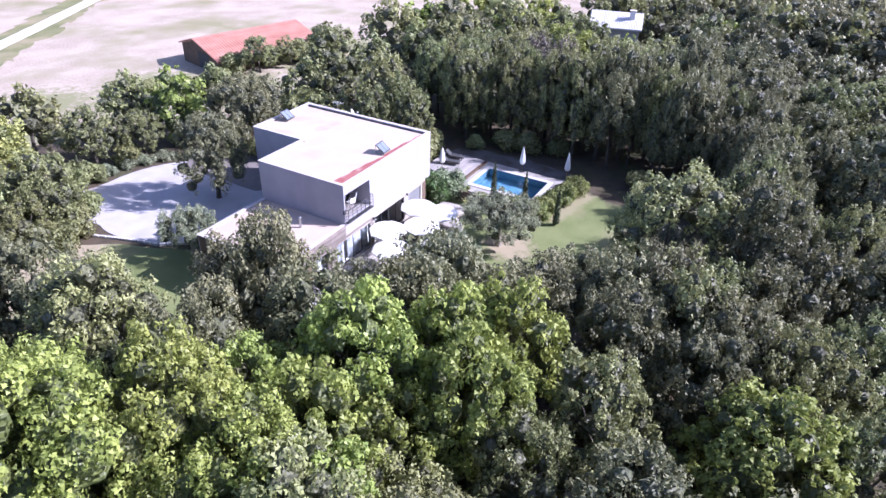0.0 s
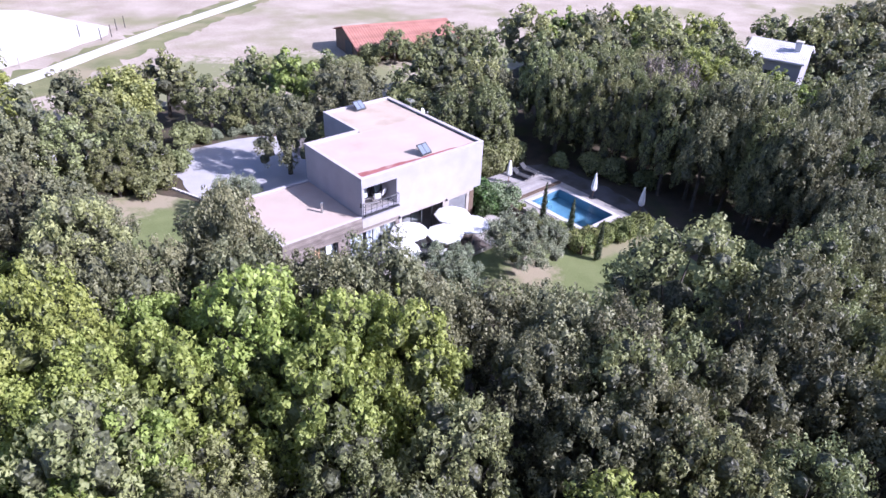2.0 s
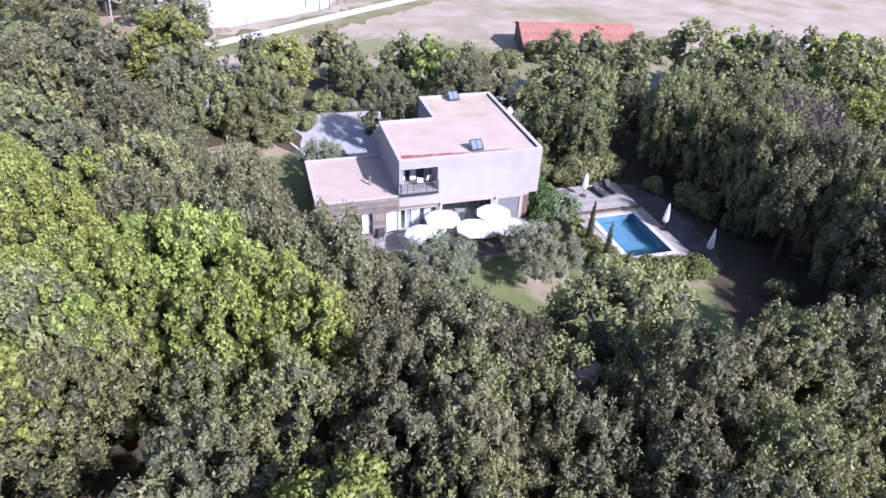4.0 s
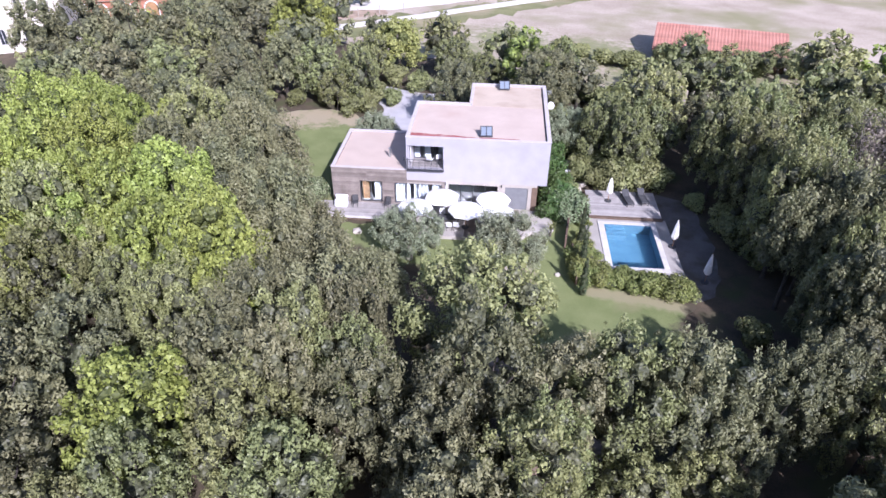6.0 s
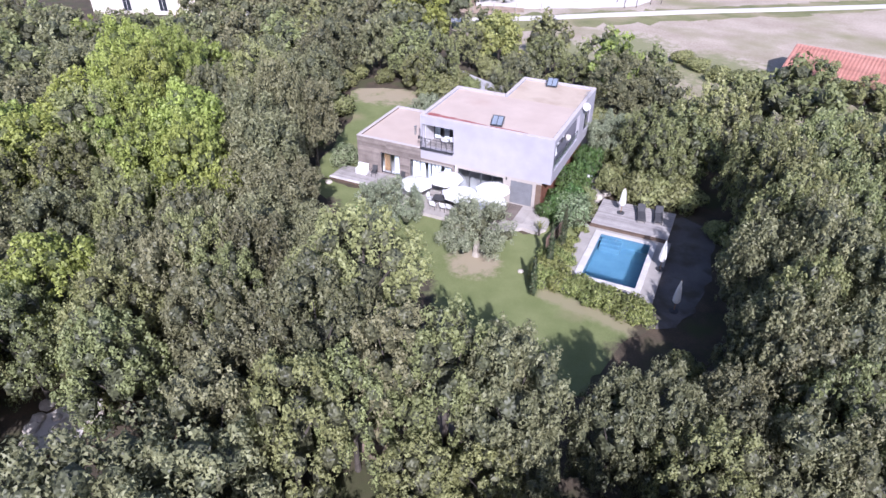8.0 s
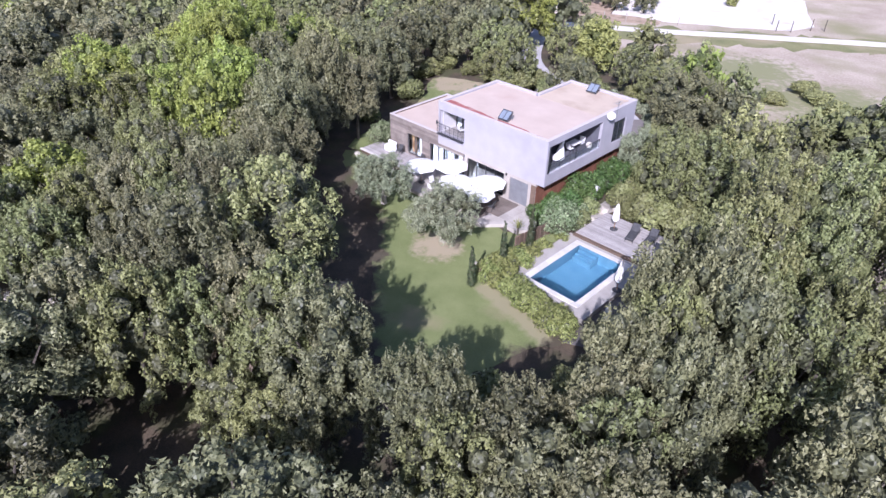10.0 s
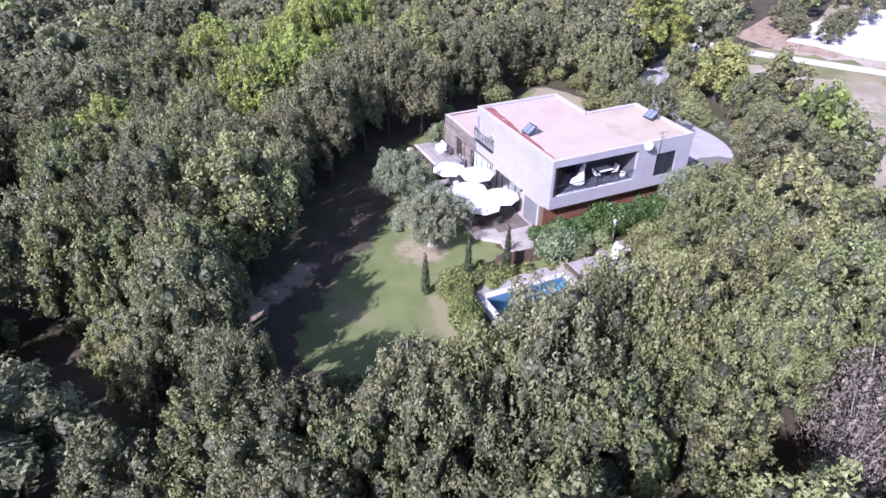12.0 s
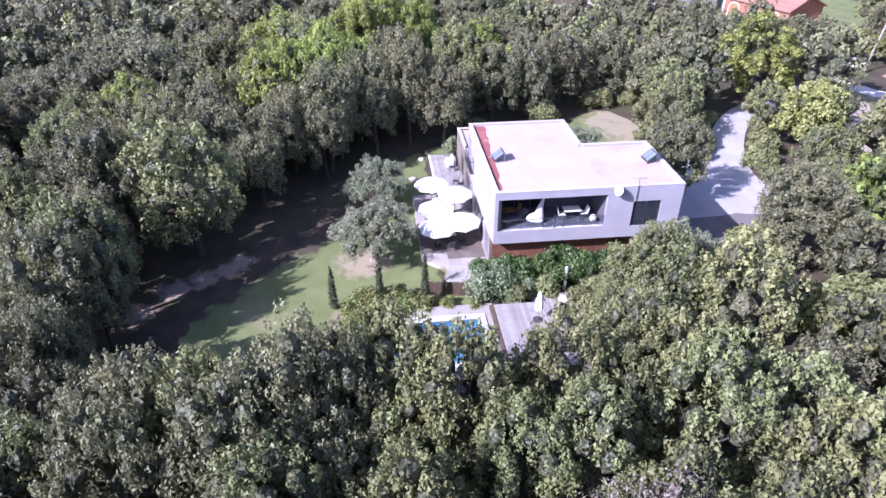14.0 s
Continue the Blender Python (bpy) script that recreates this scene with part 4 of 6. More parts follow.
BACK1 = lambda u, d, z: Vector((u, D1 - d, z))
T = 0.24

front = part("wall", wall_with_openings(0, W, BOT, TOP, T, [(0.12, 3.03, 3.5, 5.5)], FRONT), M_RENDER, villa, "pale lavender-white rendered front wall")
right = part("wall", wall_with_openings(T, D - T, BOT, TOP, T, [(T, 7.5, 3.38, 5.72), (9.32, 11.25, 3.2, 5.12)], RIGHT), M_RENDER, villa, "pale rendered side wall with a wide loggia opening")
part("wall", wall_with_openings(T, D1 - T, BOT, TOP, T, [], LEFT0), M_RENDER, villa)
part("wall", wall_with_openings(0, NX, BOT, TOP, T, [], BACK1), M_RENDER, villa)
part("wall", wall_with_openings(D1, D - T, BOT, TOP, T, [], LEFTN), M_RENDER, villa)
part("wall", wall_with_openings(NX, W, BOT, TOP, T, [], BACK), M_RENDER, villa)


def roof_slab(z, thick):
    return sheet([(T, T), (W - T, T), (W - T, D - T), (NX + T, D - T), (NX + T, D1 - T), (T, D1 - T)], z, thick)


roof = part("roof", roof_slab(TOP - 0.16, 0.25), M_ROOF, villa, "flat roof of pinkish gravel")
part("roof_section", sheet(ragged_outline([(NX + T + 0.02, D1 - 0.2), (W - T - 0.2, D1 - 0.35), (W - T - 0.2, D - T - 0.02), (NX + T + 0.02, D - T - 0.02)], 0.06, 0.5, seed=3), TOP - 0.148, 0.01), M_ROOF_TAN, villa, "tan gravel of the rear roof section")
part("floor_slab", roof_slab(BOT + 0.86, 0.85), M_INNER, villa)
for x0_, x1_, wide, sd_ in ((T + 0.04, 5.9, 1.0, 3), (5.94, W - T - 0.2, 0.62, 8)):
    edge_ = [(x0_ + (x1_ - x0_) * k / 24, T + 0.05 + wide * (1 - 0.6 * (k / 24) ** 2) * (0.9 + 0.28 * noise.noise((k * 0.21, sd_, 0)))) for k in range(25)]
    part("roof_strip", sheet([(x0_, T + 0.012), (x1_, T + 0.012)] + edge_[::-1], TOP - 0.152, 0.006), M_RED_STRIP, villa, "weathered red membrane strip along the roof edge")


def coping(points, name="coping"):
    for (x0, x1, y0, y1) in points:
        part(name, box(x0, x1, y0, y1, TOP, TOP + 0.035, 0.008), M_PARAPET, villa, "pale parapet coping")


coping([(-0.03, W + 0.03, -0.03, T + 0.02), (W - T - 0.06, W + 0.03, T + 0.02, D - T - 0.02), (NX - 0.03, W + 0.03, D - T - 0.02, D + 0.03), (-0.03, T + 0.02, T + 0.02, D1 - T - 0.02), (-0.03, NX - 0.03, D1 - T - 0.02, D1 + 0.03), (NX - 0.03, NX + T + 0.02, D1 + 0.03, D - T - 0.02)])
# narrow dark strip along the inside of the right parapet
part("roof_edge_line", box(W - T - 0.16, W - T - 0.07, T + 0.1, D - T - 0.1, TOP - 0.158, TOP - 0.12), M_FRAME, villa, "dark line inside the parapet")


def railing(parent, a, b, height, posts, bars, post_r=0.02, base=0.0):
    """A metal railing from a to b."""
    rail = part("railing", tube([Vector(a) + Vector((0, 0, height)), Vector(b) + Vector((0, 0, height))], [0.028, 0.028], 6), M_FRAME, parent, "thin dark metal railing")
    for k in range(posts):
        p = Vector(a).lerp(Vector(b), k / (posts - 1))
        part("post", tube([p, p + Vector((0, 0, height))], [post_r, post_r], 6), M_FRAME, rail)
    for k in range(bars):
        z = height * (k + 1) / (bars + 1)
        part("bar", tube([Vector(a) + Vector((0, 0, z)), Vector(b) + Vector((0, 0, z))], [0.012, 0.012], 5), M_FRAME, rail)
    return rail


def window(parent, u0, u1, z0, z1, place, depth, panes, glass=None, fw=0.07, label="dark-framed window"):
    """A framed window with panes, set at a depth in its wall."""
    bm = bmesh.new()
    for (a, b, c, d) in ((u0, u1, z0, z0 + fw), (u0, u1, z1 - fw, z1), (u0, u0 + fw, z0 + fw, z1 - fw), (u1 - fw, u1, z0 + fw, z1 - fw)):
        box(a, b, depth, depth + 0.07, c, d, bm=bm)
    for k in range(1, panes):
        u = u0 + (u1 - u0) * k / panes
        box(u - 0.035, u + 0.035, depth, depth + 0.07, z0 + fw, z1 - fw, bm=bm)
    for q in bm.verts:
        q.co = place(*q.co)
    win = part("window", bm, M_FRAME, parent, label)
    for k in range(panes):
        a = u0 + (u1 - u0) * k / panes + (fw if k == 0 else 0.035)
        b = u0 + (u1 - u0) * (k + 1) / panes - (fw if k == panes - 1 else 0.035)
        pb = box(a, b, depth + 0.025, depth + 0.04, z0 + fw, z1 - fw)
        for q in pb.verts:
            q.co = place(*q.co)
        pane = part("pane", pb, glass or M_GLASS, win)
        pane.visible_shadow = False
    return win


# upper balcony at the front
part("balcony_floor", box(0.12, 3.03, T, 1.9, 3.38, 3.5), M_DECK, villa)
# Left inner wall is whiter than its twin: sunlight put into its colour.
part("balcony_wall", box(0.06 + T, 0.12 + T, T, 1.9, 3.5, 5.5), M_RENDER_WHITE, villa)
part("balcony_wall", box(3.03, 3.2, T, 1.9, 3.5, 5.5), M_RENDER, villa)
part("balcony_ceiling", box(0.1 + T, 3.2, T, 1.9, 5.5, 5.62), M_RENDER, villa)
window(villa, 0.36, 3.03, 3.5, 5.5, FRONT, 1.85, 3, label="sliding glass door of the balcony")
for u_ in (0.42, 1.3, 2.45):
    part("curtain", box(u_, u_ + 0.5, 1.98, 2.03, 3.52, 5.42, 0.02), M_CURTAIN, villa, "pale curtain behind the balcony door")
part("inner_wall", box(0.3, 3.6, 4.6, 4.7, 3.3, 6.0), M_INNER, villa)
railing(villa, (0.1, -0.26, 3.42), (3.05, -0.26, 3.42), 0.95, 7, 3)
railing(villa, (0.1, -0.26, 3.42), (0.1, 0.0, 3.42), 0.95, 2, 3)
railing(villa, (3.05, -0.26, 3.42), (3.05, 0.0, 3.42), 0.95, 2, 3)
part("balcony_slab", box(0.05, 3.1, -0.3, 0.0, 3.36, 3.42, 0.01), M_FRAME, villa)

# loggia on the side
# floor, back wall and end wall all in one dark blue-grey
part("loggia_floor", box(8.7, W - T, T, 7.5, 3.262, 3.36), M_DARKWALL, villa)
part("loggia_wall", box(8.55, 8.7, T, 7.7, 3.27, 6.0), M_DARKWALL, villa, "dark blue-grey back wall of the loggia")
part("loggia_wall", box(8.7, W - T, 7.5, 7.62, 3.27, 6.0), M_DARKWALL, villa)
window(villa, 0.8, 4.2, 3.36, 5.5, lambda u, d, z: Vector((8.72 + d, u, z)), 0.0, 3, M_DARKGLASS, label="tinted glass doors in the loggia")
part("railing_post", box(W - 0.12, W - 0.06, 4.05, 4.13, 3.38, 4.42, 0.005), M_FRAME, villa)
part("loggia_column", box(W - 0.22, W - 0.02, T + 0.004, 0.44, 3.38, 5.72), M_FRAME, villa, "dark corner post of the loggia")
railing(villa, (W - 0.06, 0.5, 3.38), (W - 0.06, 7.45, 3.38), 0.78, 6, 0)
for k in range(4):
    pn = part("glass_panel", box(W - 0.07, W - 0.055, 0.55 + k * 1.73, 2.2 + k * 1.73, 3.45, 4.1), M_GLASS, villa, "clear glass balustrade panel")
    pn.visible_shadow = False
window(villa, 9.32, 11.25, 3.2, 5.12, RIGHT, 0.1, 2, M_DARKGLASS, label="dark two-pane side window")

# ground floor under the upper box
GX = 10.85
part("wall", wall_with_openings(0.0, GX, G - 0.1, BOT, T, [(0.0, 2.95, 0.05, 2.02), (3.5, 7.6, 0.05, 2.15), (8.22, 10.12, 0.0, 2.1)], FRONT), M_STONE_DULL, villa, "beige ground-floor front with wide openings")
part("wall", wall_with_openings(T, D - T, G - 0.1, BOT, T, [], lambda u, d, z: Vector((GX - d, u, z))), M_CLAD_BROWN, villa)
part("wall", wall_with_openings(NX, GX, G - 0.1, BOT, T, [], BACK), M_RENDER, villa)
part("wall", wall_with_openings(D1, D - T, G - 0.1, BOT, T, [], LEFTN), M_RENDER, villa)
part("room_floor", sheet([(-6.1, T), (GX - T, T), (GX - T, 7.4), (-6.1, 7.4)], 0.02, 0.2), M_INNER, villa)
for k in range(12):
    part("rust_panel", box(GX + 0.004, GX + 0.03, 0.06 + k * 1.04, 1.07 + k * 1.04, G, BOT - 0.25, 0.006), M_CORTEN, villa)
shutter = part("garage_door", box(8.22, 10.12, 0.1, 0.16, 0.0, 2.1), M_SHUTTER, villa, "grey roller shutter")
for k in range(14):
    part("slat", box(8.25, 10.09, 0.075, 0.1, 0.02 + k * 0.148, 0.15 + k * 0.148, 0.012), M_SHUTTER, shutter)
window(villa, 3.5, 7.6, 0.05, 2.15, FRONT, 0.12, 4, M_GLASS, label="wide glass doors of the living room")
window(villa, -1.1, 2.95, 0.05, 2.02, FRONT, 0.1, 4, M_GLASS, label="wide window with drawn pale curtains")
part("wall_stone", box(10.42, GX + 0.02, -0.03, 0.0, G, BOT - 0.2), M_CLAD_BROWN, villa)
part("inner_wall", box(-6.1, GX - T, 5.0, 5.1, 0.02, 2.4), M_INNER, villa)
for k in range(13):
    u = -1.0 + k * 0.31
    cb = bmesh.new()
    vs = [cb.verts.new((u + 0.29 * i / 6, 0.42 + 0.05 * math.sin(i * 2.1 + k), z)) for z in (0.08, 1.98) for i in range(7)]
    for i in range(6):
        cb.faces.new((vs[i], vs[i + 1], vs[i + 8], vs[i + 7]))
    r_ = bmesh.ops.extrude_face_region(cb, geom=cb.faces[:])
    bmesh.ops.translate(cb, vec=(0, 0.012, 0), verts=[q for q in r_["geom"] if isinstance(q, bmesh.types.BMVert)])
    if k not in (4, 9):
        part("curtain", cb, M_CURTAIN, villa, "pale hanging curtain")
    else:
        cb.free()

# low wing
LX, LT = -6.36, 3.25
part("wall", wall_with_openings(LX, 0, G - 0.1, LT, T, [(-4.05, -2.12, 0.05, 2.06), (-1.1, 0, 0.05, 2.02)], FRONT), M_CLAD, villa, "weathered grey-brown clad front of the low wing")
part("wall", wall_with_openings(T, D1 - T, G - 0.1, LT, T, [], lambda u, d, z: Vector((LX + d, u, z))), M_CLAD_BROWN, villa)
part("wall", wall_with_openings(LX, NX, G - 0.1, BOT, T, [], lambda u, d, z: Vector((u, D1 - 0.06 - d, z))), M_RENDER, villa)
part("wall", wall_with_openings(LX, 0, BOT, LT, T, [], lambda u, d, z: Vector((u, D1 - 0.06 - d, z))), M_RENDER, villa)
part("roof", sheet([(LX + T, T), (-0.01, T), (-0.01, D1 - 0.06 - T), (LX + T, D1 - 0.06 - T)], LT - 0.1, 0.22), M_ROOF, villa, "flat pinkish gravel roof of the low wing")
for (x0, x1, y0, y1) in ((LX - 0.04, -0.01, -0.04, T + 0.02), (LX - 0.04, LX + T + 0.02, T + 0.02, D1 - T - 0.08), (LX - 0.04, -0.01, D1 - T - 0.08, D1 - 0.02)):
    part("coping", box(x0, x1, y0, y1, LT, LT + 0.04, 0.008), M_PARAPET, villa)
for row in range(15):
    z = 0.03 + row * 0.212
    spans = [(LX - 0.02, -4.1), (-2.07, -1.15), (2.98, 3.3)] if z < 2.0 else [(LX - 0.02, -3.4), (-3.39, -0.01)] if z > 2.2 else [(LX - 0.02, -3.4), (-3.39, -0.01), (0.0, 3.3)]
    for a, b in spans:
        part("board", box(a, b, -0.028 - 0.006 * (row % 2), -0.003, z, z + 0.2, 0.006), M_CLAD, villa)
for row in range(15):
    z = -0.02 + row * 0.215
    for a, b in ((0.0, 3.7), (3.71, 7.5)):
        part("board", box(LX - 0.03, LX - 0.003, a, b, z, z + 0.2, 0.006), M_CLAD_BROWN, villa)
door = window(villa, -4.05, -2.12, 0.05, 2.06, FRONT, 0.1, 2, M_GLASS, 0.09, label="timber-framed glass door standing ajar")
part("curtain", box(-3.9, -3.3, 0.5, 0.53, 0.1, 1.95), M_WOOD, villa, "amber wooden panel behind the door")
part("curtain", box(-2.85, -2.25, 0.45, 0.48, 0.1, 1.95), M_CURTAIN, villa, "pale hanging curtain")
pipe = part("chimney_pipe", tube([(-1.8, 2.5, LT - 0.11), (-1.8, 2.5, 3.95)], [0.09, 0.08], 10), M_STEEL, villa, "slim metal flue pipe")
part("cowl", tube([(-1.8, 2.5, 3.93), (-1.8, 2.5, 3.96), (-1.8, 2.5, 4.02)], [0.13, 0.13, 0.03], 10), M_STEEL, pipe)


def solar_panel(x, y, turn):
    m = pose(x, y, TOP - 0.16, 0, 0, turn)
    root = empty("solar_panel", m, "tilted solar water panel on a metal stand on the roof", "solar panel", "roof solar panels")
    tilt = pose(0, 0, 0.12, 38, 0, 0)
    b = box(-0.5, 0.5, 0, 0.95, 0, 0.07, 0.01)
    b.transform(tilt)
    part("frame", b, M_FRAME, root)
    for k in range(2):
        b = box(-0.42 + k * 0.45, -0.04 + k * 0.45, 0.09, 0.86, 0.07, 0.078)
        b.transform(tilt)
        part("panel", b, M_SOLAR, root)
    for sx in (-0.45, 0.45):
        part("strut", tube([(sx, 0.72, 0.0), (sx, 0.72, 0.66)], [0.02, 0.02], 6), M_STEEL, root)
        part("strut", tube([(sx, 0.05, 0.0), (sx, 0.05, 0.16)], [0.02, 0.02], 6), M_STEEL, root)


solar_panel(6.45, 0.75, 4)
solar_panel(7.75, 11.3, 4)

# satellite dish and aerial
dish = empty("satellite_dish", pose(W, 8.16, 6.0), "white round satellite dish on the side wall", "satellite dish")
db = bmesh.new()
rings = []
for i in range(6):
    r = 0.34 * i / 5
    rings.append([db.verts.new((r * r * 0.55, r * math.cos(a), r * math.sin(a))) for a in [2 * math.pi * k / 20 for k in range(20 if i else 1)]])
for k in range(20):
    db.faces.new((rings[0][0], rings[1][k], rings[1][(k + 1) % 20]))
for a, b in zip(rings[1:], rings[2:]):
    for k in range(20):
        db.faces.new((a[k], b[k], b[(k + 1) % 20], a[(k + 1) % 20]))
r_ = bmesh.ops.extrude_face_region(db, geom=db.faces[:])
bmesh.ops.translate(db, vec=(0.015, 0, 0), verts=[q for q in r_["geom"] if isinstance(q, bmesh.types.BMVert)])
db.transform(Matrix.Translation((0.3, -0.1, 0.15)) @ pose(0, 0, 0, 0, -25, -60))
part("reflector", db, M_RENDER_WHITE, dish)
part("arm", tube([(0.0, 0, 0), (0.28, 0, 0), (0.3, -0.08, 0.14)], [0.025] * 3, 6), M_STEEL, dish)
part("feed_arm", tube([(0.3, -0.1, 0.0), (0.55, -0.5, 0.2)], [0.012] * 2, 5), M_STEEL, dish)
part("receiver", box(0.5, 0.6, -0.56, -0.46, 0.16, 0.26, 0.02), M_RENDER_WHITE, dish)
aerial = empty("aerial", pose(W, 9.4, 5.2), "metal television aerial on a mast by the roof edge", "aerial")
part("mast", tube([(0.06, 0, 0), (0.06, 0, 1.75)], [0.022] * 2, 6), M_STEEL, aerial)
part("boom", tube([(0.06, -0.5, 1.65), (0.06, 0.5, 1.65)], [0.014] * 2, 5), M_STEEL, aerial)
for k in range(8):
    part("element", tube([(-0.24, -0.45 + k * 0.13, 1.65), (0.36, -0.45 + k * 0.13, 1.65)], [0.008] * 2, 4), M_STEEL, aerial)
part("bracket", box(0.0, 0.08, -0.04, 0.04, 0.3, 0.4), M_STEEL, aerial)

# ---- terrace ----
terrace = new("terrace", mesh_of("terrace", sheet([(-0.2, -4.6), (9.3, -4.6), (10.5, -3.2), (11.8, -3.4), (12.3, -2.6), (12.2, -1.0), (GX, -0.03), (-0.2, -0.03)], -0.03, 0.4), M_PAVE))
tagged(terrace, "pale stone terrace along the house", "terrace", kind="structure")
deck_base = new("deck", mesh_of("deck", box(-7.9, -0.2, -2.45, -0.035, G - 0.05, -0.04), M_CLAD_BROWN))
tagged(deck_base, "silvered timber deck in front of the low wing", "deck", kind="structure")
for k in range(17):
    part("plank", box(-7.9, -0.21, -2.3 + k * 0.133, -2.3 + k * 0.133 + 0.124, -0.04, 0.0, 0.005), M_DECK, deck_base)
for k in range(8):
    part("edging", box(-7.95 + k * 0.97, -7.0 + k * 0.97, -2.56, -2.32, -0.08, 0.02, 0.01), M_COPING, deck_base, "white stone deck edging")
for i in range(14):
    for j in range(5):
        x0, y0 = -0.18 + i * 0.88, -4.56 + j * 0.9
        if x0 + 0.86 > 12.1 or (x0 > 10.2 and y0 > -1.9) or (x0 > 8.4 and y0 < -3.6) or (x0 > 9.2 and y0 < -2.9):
            continue
        part("paving_slab", box(x0, x0 + 0.865, y0, y0 + 0.885, -0.028, 0.0, 0.008), M_PAVE_BROWN if 4.9 < x0 < 8.9 else M_PAVE, terrace)


def parasol(x, y, z, open_, r=1.4, top=2.15, tilt=0, turn=0):
    m = Matrix.Translation((x, y, z)) @ pose(0, 0, 0, tilt, 0, turn)
    root = empty("parasol", m, "open white canvas garden parasol on the terrace" if open_ else "closed white garden parasol beside the pool", "parasol", "open parasols" if open_ else "closed parasols")
    part("base", tube([(0, 0, 0), (0, 0, 0.06), (0, 0, 0.1)], [0.3, 0.3, 0.08], 14), M_DARKGREY, root)
    part("pole", tube([(0, 0, 0.05), (0, 0, top + 0.06)], [0.028, 0.024], 8), M_WOOD, root)
    bm = bmesh.new()
    if open_:
        n = 8
        apex = bm.verts.new((0, 0, top))
        mid = [bm.verts.new((0.55 * r * math.cos(a), 0.55 * r * math.sin(a), top - 0.2)) for a in [2 * math.pi * k / (2 * n) for k in range(2 * n)]]
        rim = []
        for k in range(2 * n):
            a = 2 * math.pi * k / (2 * n)
            rr = r if k % 2 == 0 else r * 0.93
            rim.append(bm.verts.new((rr * math.cos(a), rr * math.sin(a), top - 0.42 + (0.0 if k % 2 == 0 else 0.03))))
        skirt = [bm.verts.new((q.co.x, q.co.y, q.co.z - 0.1)) for q in rim]
        for k in range(2 * n):
            j = (k + 1) % (2 * n)
            bm.faces.new((apex, mid[k], mid[j]))
            bm.faces.new((mid[k], rim[k], rim[j], mid[j]))
            bm.faces.new((rim[k], skirt[k], skirt[j], rim[j]))
        can = part("canopy", bm, M_CANVAS, root)
        for k in range(n):
            a = 2 * math.pi * k / n
            part("rib", tube([(0, 0, top - 0.03), (0.97 * r * math.cos(a), 0.97 * r * math.sin(a), top - 0.45)], [0.012, 0.01], 4), M_WOOD, can)
    else:
        hs, rs = (0.75, 0.95, 1.5, 2.0, top), (0.16, 0.24, 0.19, 0.12, 0.03)
        prev = None
        for h, rr in zip(hs, rs):
            ring = [bm.verts.new((rr * (1 + 0.18 * (k % 2)) * math.cos(a), rr * (1 + 0.18 * (k % 2)) * math.sin(a), h)) for k, a in enumerate([2 * math.pi * q / 16 for q in range(16)])]
            if prev:
                for k in range(16):
                    bm.faces.new((prev[k], prev[(k + 1) % 16], ring[(k + 1) % 16], ring[k]))
            prev = ring
        bm.faces.new(prev)
        part("canopy", bm, M_CANVAS, root)
    part("finial", tube([(0, 0, top), (0, 0, top + 0.09)], [0.03, 0.01], 6), M_WOOD, root)
    return root


for x, y, tp, tr in ((1.1, -3.1, 2.05, 0), (3.1, -1.45, 2.15, 20), (5.15, -3.15, 2.05, 10), (7.3, -1.5, 2.15, 5), (7.7, -3.3, 2.0, 30)):
    parasol(x, y, 0.0, True, 1.42, tp, 0, tr)
for x, y, tp in ((21.3, -4.4, 2.45), (17.1, 1.9, 2.25), (22.9, -8.3, 2.2)):
    parasol(x, y, 0.06 if x < 21.4 and y < 0 else 0.24 if y > 0 else G + 0.02, False, top=tp if x < 22 else tp + 0.3)

# ---- pool and its surroundings ----
PX0, PX1, PY0, PY1 = POOL
pool = empty("swimming_pool", Matrix(), "rectangular swimming pool of clear blue water with white stone coping", "swimming pool")
basin = bmesh.new()
box(PX0 - 0.15, PX1 + 0.15, PY0 - 0.15, PY1 + 0.15, -1.6, -1.45, bm=basin)
box(PX0 - 0.15, PX0, PY0 - 0.15, PY1 + 0.15, -1.45, 0.08, bm=basin)
box(PX1, PX1 + 0.15, PY0 - 0.15, PY1 + 0.15, -1.45, 0.08, bm=basin)
box(PX0, PX1, PY0 - 0.15, PY0, -1.45, 0.08, bm=basin)
box(PX0, PX1, PY1, PY1 + 0.15, -1.45, 0.08, bm=basin)
part("basin", basin, M_POOLWALL, pool, "blue lined basin")
for k in range(3):
    part("step", box(PX0 + 0.15, PX0 + 1.7, PY1 - 0.35 * (k + 1), PY1 - 0.35 * k, -1.45, -0.15 - 0.28 * k, 0.02), M_POOLWALL, pool)
wb = bmesh.new()
nx_, ny_ = 24, 36
gv = [[wb.verts.new((PX0 + (PX1 - PX0) * i / nx_, PY0 + (PY1 - PY0) * j / ny_, 0.0 + 0.006 * noise.noise((i * 0.5, j * 0.5, 2)))) for j in range(ny_ + 1)] for i in range(nx_ + 1)]
for i in range(nx_):
    for j in range(ny_):
        wb.faces.new((gv[i][j], gv[i + 1][j], gv[i + 1][j + 1], gv[i][j + 1]))
water = part("water", wb, M_WATER, pool, "clear rippled blue water")
water.visible_shadow = False
